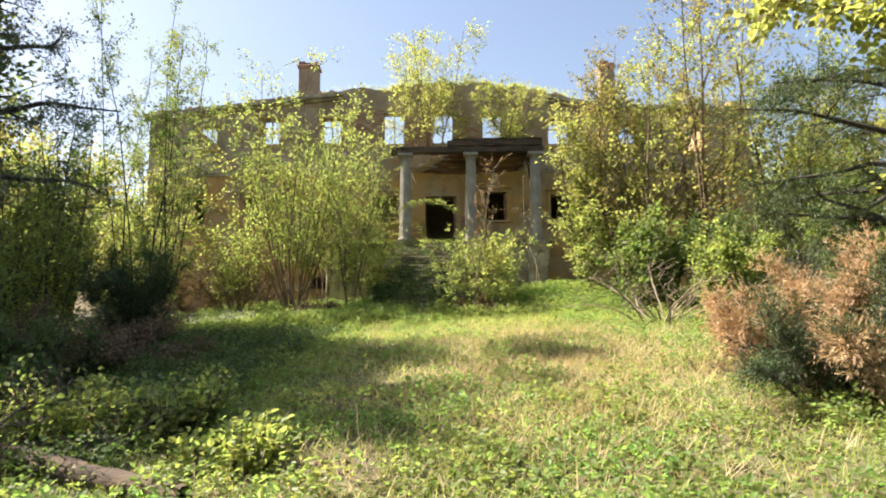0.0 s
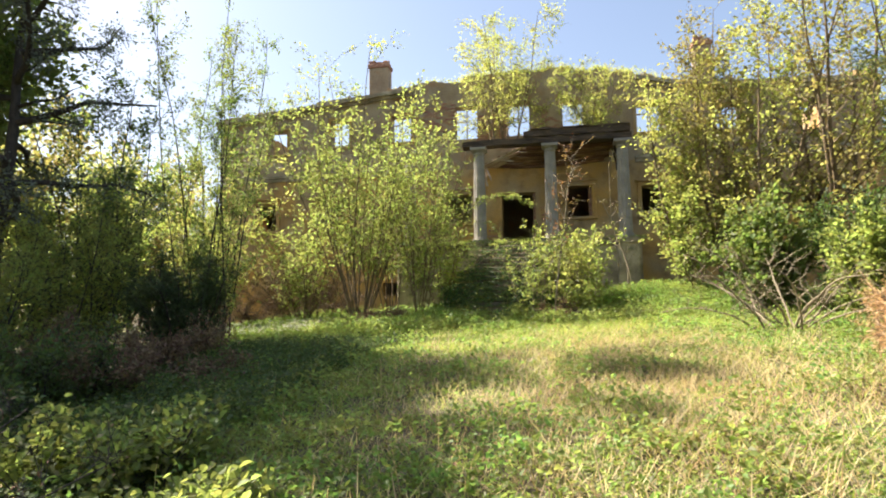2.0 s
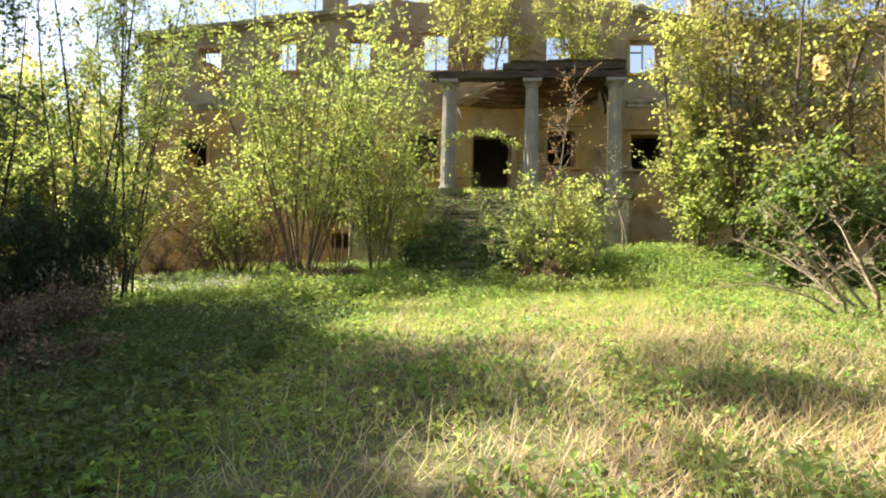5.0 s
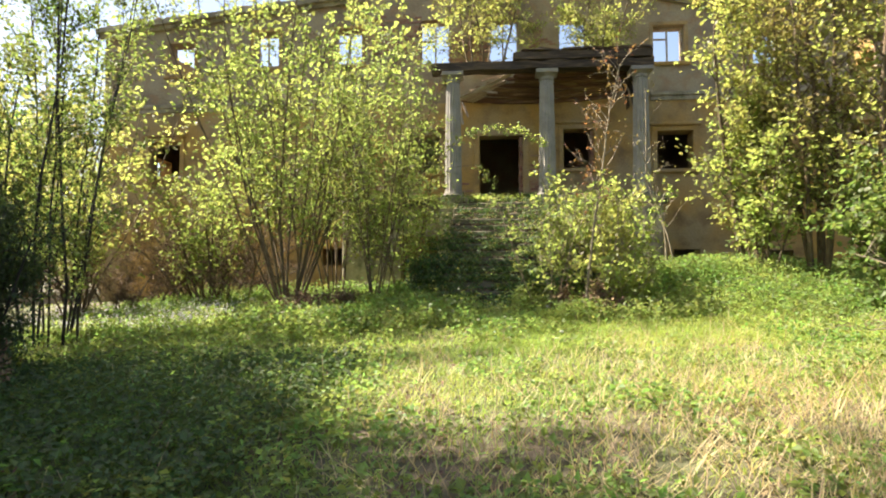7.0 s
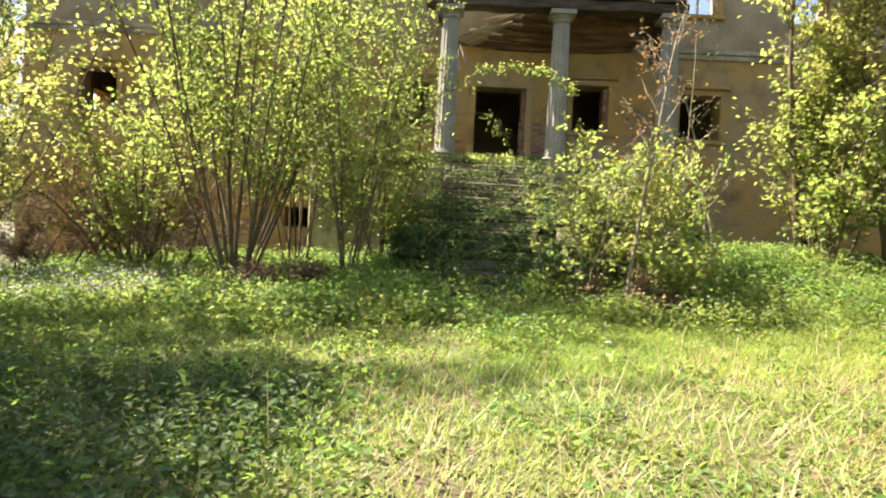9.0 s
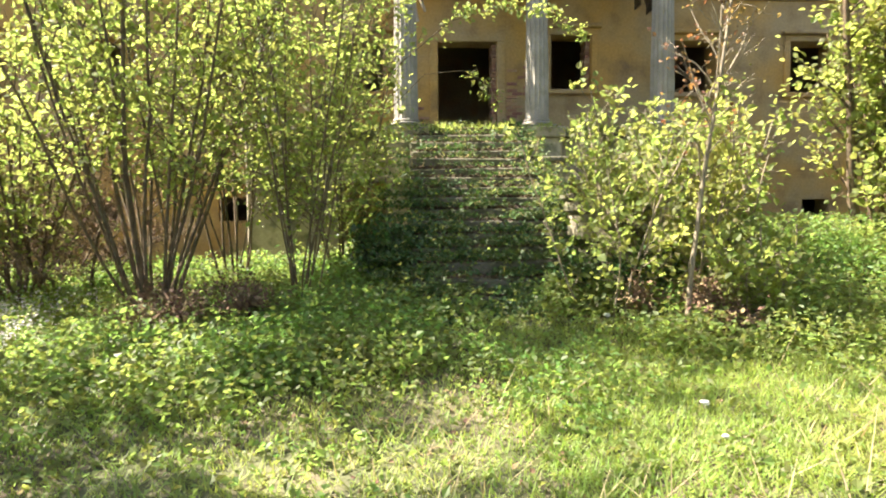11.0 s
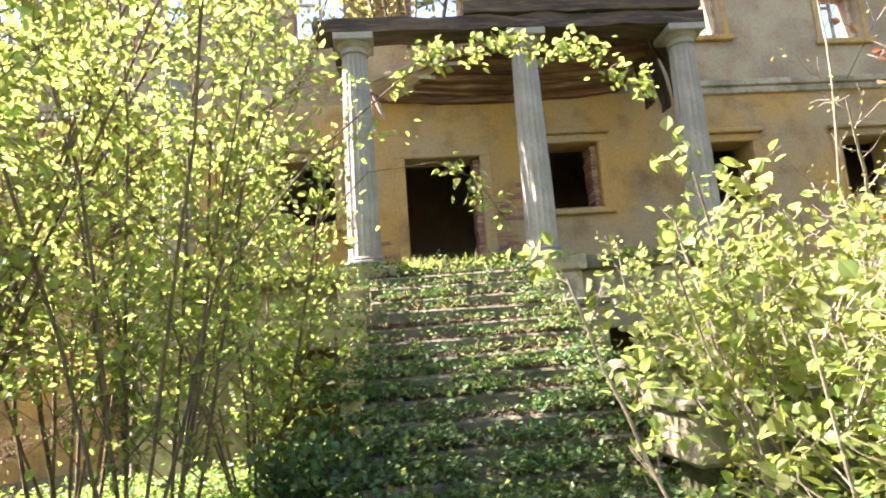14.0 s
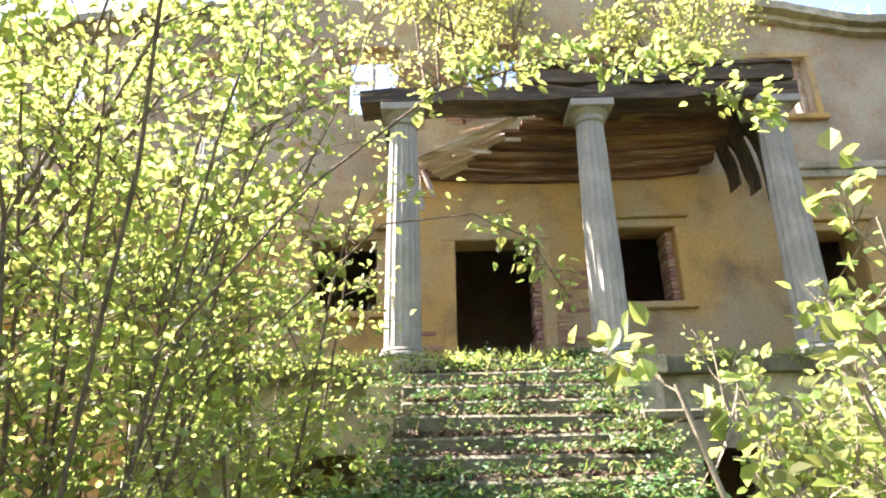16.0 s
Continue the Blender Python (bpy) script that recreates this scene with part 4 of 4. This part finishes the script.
brush(81, "dead_brush", -4.2, -7.0, "brown dead leaves and twigs at the foot of the hazel", 14, 0.6, 0.4, DEBRIS, BARK, 8, width=0.6, radius=0.9)
brush(79, "dead_brush", -3.6, -22.4, "tangle of thin bare bramble canes", 16, 1.5, 0.7, DEBRIS, BARK_DARK, 1, twigs=4, radius=0.9)
for x0, y0, x1, y1, r, lab, bark in ((-3.9, -21.2, -1.05, -22.55, 0.12, "dark fallen log lying in the weeds", WOOD_DARK), (-7.6, -6.9, -5.2, -7.3, 0.035, "pale bare pole lying on the lawn", BARK_PALE)):
    rng = rng_of(int(x0 * 10) + 100)
    pts = []
    for i in range(13):
        f = i / 12
        x, y = x0 + (x1 - x0) * f, y0 + (y1 - y0) * f
        pts.append((np.array([x - x0 + rng.normal(0, 0.01), y - y0 + rng.normal(0, 0.012), height(x, y) - height(x0, y0) + r * 0.8]), r * (1 - 0.3 * f) * rng.uniform(0.92, 1.08)))
    v, f = tubes([pts], 10)
    log = thing("fallen_log", foot(x0, y0), lab, "log")
    arrays("trunk", v, f, bark, log, smooth=True)

# ---- the wood around ----
protos = []
for k, (mat, h, n) in enumerate(((LEAF_YELLOW, 10, 4), (LEAF, 8, 5), (LEAF_DARK, 11, 4), (LEAF_BUD, 9, 5))):
    protos.append(bush(200 + k, "wood_tree", -21 - 4 * k, 2 + 5 * k, "tree of the surrounding wood in young spring leaf", n, h, 0.32, 0.11, BARK, mat, 0.26, 16, 0.3, 8, 0.9, 7, 0.06,
                       spread_m=0.6, leaf_jitter=0.25, category="tree", trunk_names=("trunk",)))
    tagged(protos[-1], group="wood trees")
rng = rng_of(300)
spots = [(-20 - 3.0 * (k % 3), -16 + 3.2 * k) for k in range(12)] + [(17 + 3.0 * (k % 3), -20 + 3.4 * k) for k in range(11)] + [(-30 + 6.5 * k, 24 + 4 * (k % 2)) for k in range(10)] + \
        [(-18 + 7 * k, -44 - 4 * (k % 2)) for k in range(6)] + [(-18.5, -23.5), (-19.5, -28.0), (15.5, -24.0), (15, -30)]
for k, (x, y) in enumerate(spots):
    x, y = x + rng.uniform(-1.2, 1.2), y + rng.uniform(-1.2, 1.2)
    s = rng.uniform(0.75, 1.15)
    copy_thing(protos[k % 4], Matrix.Translation(foot(x, y)) @ Matrix.Rotation(rng.uniform(0, 6.28), 4, "Z") @ Matrix.Diagonal((s, s, s, 1)))

# ---- turf, weeds and litter ----
R = rng_of(90)


def patch(x, y, scale, seed):
    return 0.55 * wave(x, y, scale * 2.2, seed)


def scatter(n, x0, x1, y0, y1, weight=None):
    x, y = R.uniform(x0, x1, n), R.uniform(y0, y1, n)
    if weight is not None:
        keep = R.random(n) < weight(x, y)
        x, y = x[keep], y[keep]
    out = ~((np.abs(x) < 1.4) & (y > -7.3)) & (y < -2.3)
    x, y = x[out], y[out]
    return np.stack([x, y, height(x, y)], 1)


def blades(p, length, width, bend, up=0.8):
    n = len(p)
    az = R.uniform(0, 2 * np.pi, n)
    out = np.stack([np.cos(az), np.sin(az), np.zeros(n)], 1)
    side = np.stack([-np.sin(az), np.cos(az), np.zeros(n)], 1)
    l = (length * R.uniform(0.45, 1.3, n))[:, None]
    w = (width * R.uniform(0.7, 1.3, n))[:, None]
    tip = p + np.array([0, 0, 1.0]) * l * up * R.uniform(0.7, 1.2, n)[:, None] + out * l * bend * R.uniform(0.2, 1.4, n)[:, None]
    quad = np.stack([p - side * w, p + side * w, tip + side * w * 0.2, tip - side * w * 0.2], 1)
    return quad.reshape(-1, 3), np.arange(n * 4).reshape(n, 4)


def weeds(p, tall, per, size, spread_m, width=0.7):
    """Low leafy plants: a few leaves round each foot, held up on unseen stalks."""
    n = len(p)
    h = R.uniform(0.35, 1.0, (n, 1)) * tall
    q = np.repeat(p, per, 0) + np.concatenate([R.normal(0, spread_m, (n * per, 2)), (np.repeat(h, per, 0) * R.uniform(0.25, 1.0, (n * per, 1)))], 1)
    d = np.concatenate([R.normal(0, 1, (n * per, 2)), R.uniform(-0.1, 0.5, (n * per, 1))], 1)
    return leaf_quads(q, d, size, width, R, 0.0, 0.3)


def along_path(x, y):
    """How close to the trodden line over the lawn."""
    line = np.interp(y, [-27, -23, -20, -17, -14, -11], [0.6, 0.3, -0.4, -0.7, -1.1, -1.3])
    return np.exp(-((x - line) / 0.45) ** 2)


def straw(x, y):
    return np.clip(np.exp(-((x - 2.4) / 2.6) ** 2 - ((y + 17.5) / 4.6) ** 2) * 1.1 + 0.25 * patch(x, y, 0.8, 3.0), 0, 1)


p = np.concatenate([scatter(170000, -9, 9, -27, -6, lambda x, y: 0.75 + 0.5 * patch(x, y, 0.6, 1.0) - 0.25 * along_path(x, y)), scatter(40000, -16, 16, -26, -3), scatter(30000, -6, 5, -14.5, -8.8), scatter(22000, -0.6, 5, -11.5, -8.2)])
v, f = blades(p, 0.11, 0.006, 0.95, 0.65)
tagged(arrays("grass", v, f, GRASS), "soft bright green spring grass", "grass", kind="stuff")
p = scatter(90000, -4, 8, -27, -10, lambda x, y: 0.95 * straw(x, y) ** 1.3 + 0.12 * along_path(x, y))
v, f = blades(p, 0.3, 0.0055, 0.9, 0.55)
tagged(arrays("dry_grass", v, f, GRASS_DRY), "pale dry last year's grass lying in patches", "grass", kind="stuff")
p = scatter(115000, -10, 9, -27, -2.4, lambda x, y: np.clip(0.5 + 0.9 * patch(x, y, 0.45, 9.0) - 0.35 * along_path(x, y) - 0.35 * straw(x, y) + 0.2 * ((y > -9.5) & (x < -0.5)) - 0.3 * ((y > -11.0) & (x > 0.2) & (x < 4.5)) - 0.25 * np.exp(-((y + 11.8) / 1.7) ** 2), 0.03, 1))
tall = 0.07 + 0.34 * np.clip(0.5 + 1.2 * patch(p[:, 0], p[:, 1], 1.1, 2.0), 0, 1)[:, None] ** 1.6
v, f = weeds(p, tall, 5, 0.066, 0.06)
tagged(arrays("ground_weeds", v, f, LEAF_GROUND), "low leafy ground weeds spread over the lawn", "weeds", kind="stuff")
p = scatter(9000, 1.5, 9, -10, -4.5, lambda x, y: np.exp(-((x - 4.5) / 3.0) ** 2 - ((y + 6.8) / 2.0) ** 2))
v, f = weeds(p, 0.42, 9, 0.075, 0.09, 0.5)
tagged(arrays("nettles", v, f, LEAF_GROUND), "knee-high bright green nettles on the mound", "weeds", kind="stuff")
p = np.concatenate([scatter(700, 0.2, 2.2, -8.0, -7.2), scatter(500, 0.4, 1.9, -7.5, -7.2), scatter(1500, -8.5, -1.5, -8.5, -3.0), scatter(600, -3.5, -1.2, -9.5, -6.6), scatter(500, 0.9, 3.4, -9.4, -8.0)])
v, f = weeds(p, 0.4, 8, 0.075, 0.08, 0.6)
tagged(arrays("tall_weeds", v, f, LEAF_GROUND), "tall leafy weeds at the foot of the stairs", "weeds", kind="stuff")
p = np.concatenate([scatter(3000, -6.0, 0.9, -10.2, -7.2, lambda x, y: np.clip(1.1 - ((x + 3.0) / 2.4) ** 2 - np.clip((-8.9 - y) / 1.3, 0, 1), 0, 1)), scatter(700, -2.6, -1.4, -7.4, -3.0), scatter(1400, 0.3, 2.0, -7.75, -7.2)])
v, f = weeds(p, 0.42, 9, 0.075, 0.1, 0.8)
tagged(arrays("ground_ivy", v, f, LEAF_GROUND), "dark green ivy and weeds covering the ground below the staircase", "ivy", kind="stuff")
# a darker leaf colour here deepens the shade on the lawn's left corner
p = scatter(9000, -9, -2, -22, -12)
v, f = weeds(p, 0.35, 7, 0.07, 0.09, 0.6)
tagged(arrays("shade_weeds", v, f, LEAF_DARK), "weeds by the thicket with shade put into their dark leaf colour", "weeds", kind="stuff")
p = scatter(30000, -9, 6, -26, -3, lambda x, y: np.clip(0.1 + 0.35 * along_path(x, y) + 0.6 * (x < -5) + 0.6 * (y > -8), 0, 1))
v, f = leaf_quads(p + np.array([0, 0, 0.02]), np.tile([[1.0, 0, 0.1]], (len(p), 1)) * R.choice([-1, 1], (len(p), 1)), 0.06, 0.7, R)
tagged(arrays("leaf_litter", v, f, DEBRIS), "brown dry leaf litter and twigs on bare soil", "litter", kind="stuff")

# ivy, weeds and litter over the stairs and the edge of the terrace
n = 20000
x, y = R.normal(-0.25, 0.9, n), R.uniform(EDGE - STEPS * TREAD - 0.4, EDGE + 0.25, n)
keep = (x > -1.9) & (x < 1.15) & (R.random(n) < np.clip(0.34 + 0.5 * (np.abs(x + 0.2) > 0.75) + 1.6 * patch(x, y, 1.1, 5.0) - 0.6 * (y > -4.4), 0.05, 1))
x, y = x[keep], y[keep]
k = np.floor((EDGE - y) / TREAD)
z = np.where(y > EDGE, FLOOR, FLOOR - RISE * (k + 1))
p = np.stack([x, y, np.maximum(z, height(x, y))], 1)
tall = 0.06 + 0.2 * R.random((len(p), 1)) ** 2
v, f = weeds(p, tall, 5, 0.065, 0.08)
tagged(arrays("stair_ivy", v, f, LEAF_IVY), "ivy and weeds spreading over the steps", "ivy", kind="stuff")
q = p[R.random(len(p)) < 0.06]
v, f = weeds(q, 0.3, 5, 0.06, 0.07)
tagged(arrays("stair_weeds", v, f, LEAF), "fresh green weeds growing from the steps", "weeds", kind="stuff")
q = p[R.random(len(p)) < 0.22]
v, f = blades(q, 0.15, 0.005, 0.8, 0.7)
tagged(arrays("stair_grass", v, f, GRASS), "tufts of grass growing from the steps", "grass", kind="stuff")
q = p[R.random(len(p)) < 0.4 + 0.4 * (p[:, 1] > -4.5)]
v, f = blades(q, 0.2, 0.005, 1.1, 0.45)
tagged(arrays("stair_dry_grass", v, f, GRASS_DRY), "pale dry grass lying over the steps", "grass", kind="stuff")
n = 14000
x, y = R.uniform(-1.35, 0.92, n), R.uniform(EDGE - STEPS * TREAD, EDGE + 0.3, n)
z = np.where(y > EDGE, FLOOR, FLOOR - RISE * (np.floor((EDGE - y) / TREAD) + 1))
p = np.stack([x, y, z - 0.005], 1)
v, f = leaf_quads(p, np.tile([[1.0, 0.2, 0.05]], (n, 1)) * R.choice([-1, 1], (n, 1)), 0.06, 0.7, R)
tagged(arrays("stair_litter", v, f, LITTER_DARK), "brown dry leaves and soil lying on the steps", "litter", kind="stuff")
n = 2400
p = np.stack([R.uniform(-4.7, 4.7, n), R.normal(EDGE + 0.06, 0.12, n), np.full(n, FLOOR - 0.02)], 1)
p = p[patch(p[:, 0], p[:, 1], 1.2, 8.0) > -0.15]
v, f = blades(p, 0.17, 0.005, 0.8, 0.7)
tagged(arrays("terrace_grass", v, f, GRASS), "grass tufts on the edge of the terrace", "grass", kind="stuff")
v, f = weeds(p[::3] - np.array([0, 0.05, 0.12]), 0.22, 5, 0.06, 0.09)
tagged(arrays("terrace_ivy", v, f, LEAF), "ivy hanging over the edge of the terrace", "ivy", kind="stuff")
n = 1100
p = np.stack([R.normal(1.5, 2.4, n), R.uniform(0.02, 0.5, n), np.zeros(n)], 1)
p[:, 2] = [roof_edge(a) - 0.03 for a in p[:, 0]]
v, f = weeds(p, 0.3, 7, 0.07, 0.1)
tagged(arrays("wall_top_weeds", v, f, LEAF_YELLOW), "weeds growing along the broken top of the wall", "weeds", kind="stuff")
p = scatter(2600, -5, 8, -26, -7, lambda x, y: 0.15 + 0.6 * straw(x, y))
v, f = blades(p, 0.5, 0.004, 0.5, 0.75)
tagged(arrays("dry_stalks", v, f, GRASS_DRY), "thin pale dry stalks standing and bent in the lawn", "grass", kind="stuff")
p = scatter(500, -9, 4, -12, -3, lambda x, y: 0.3 + 0.5 * (y > -8))
v, f = blades(p, 0.7, 0.006, 1.2, 0.25)
tagged(arrays("fallen_twigs", v, f, BARK_PALE), "thin pale fallen twigs lying in the weeds", "twigs", kind="stuff")

PETAL = material("white petals", (0.62, 0.58, 0.60), 0.7, (0.5, 0.47, 0.52), 6, fine=20, bump=0, through=0.3, through_colour=(1, 1, 1))
p = scatter(2600, -11, -5.8, -8.3, -5.4, lambda x, y: np.clip(0.55 + 1.2 * patch(x, y, 0.8, 6.0), 0, 1))
v, f = weeds(p, 0.3, 5, 0.04, 0.08, 0.8)
tagged(arrays("white_flowers", v, f, PETAL), "small white spring flowers at the edge of the thicket", "flowers", kind="stuff")

# scraps of paper in the grass before the stairs
PAPER = material("paper", (0.75, 0.74, 0.70), 0.8, (0.6, 0.58, 0.53), 20, fine=60, bump=0.3)
for x, y, s in ((0.75, -10.35, 0.035), (0.62, -10.9, 0.025), (0.75, -8.1, 0.04), (-3.3, -7.6, 0.035)):
    bm = bmesh.new()
    bmesh.ops.create_icosphere(bm, subdivisions=2, radius=s)
    for v in bm.verts:
        v.co *= 1 + 0.55 * noise.noise(v.co * 30 + Vector((x, y, 0)))
        v.co.z *= 0.55
    scrap = part("paper_scrap", bm, PAPER, None)
    scrap.location = (x, y, height(x, y) + s * 0.45 + 0.06)
    tagged(scrap, "crumpled white scrap of paper lying in the grass", "litter", "paper scraps")
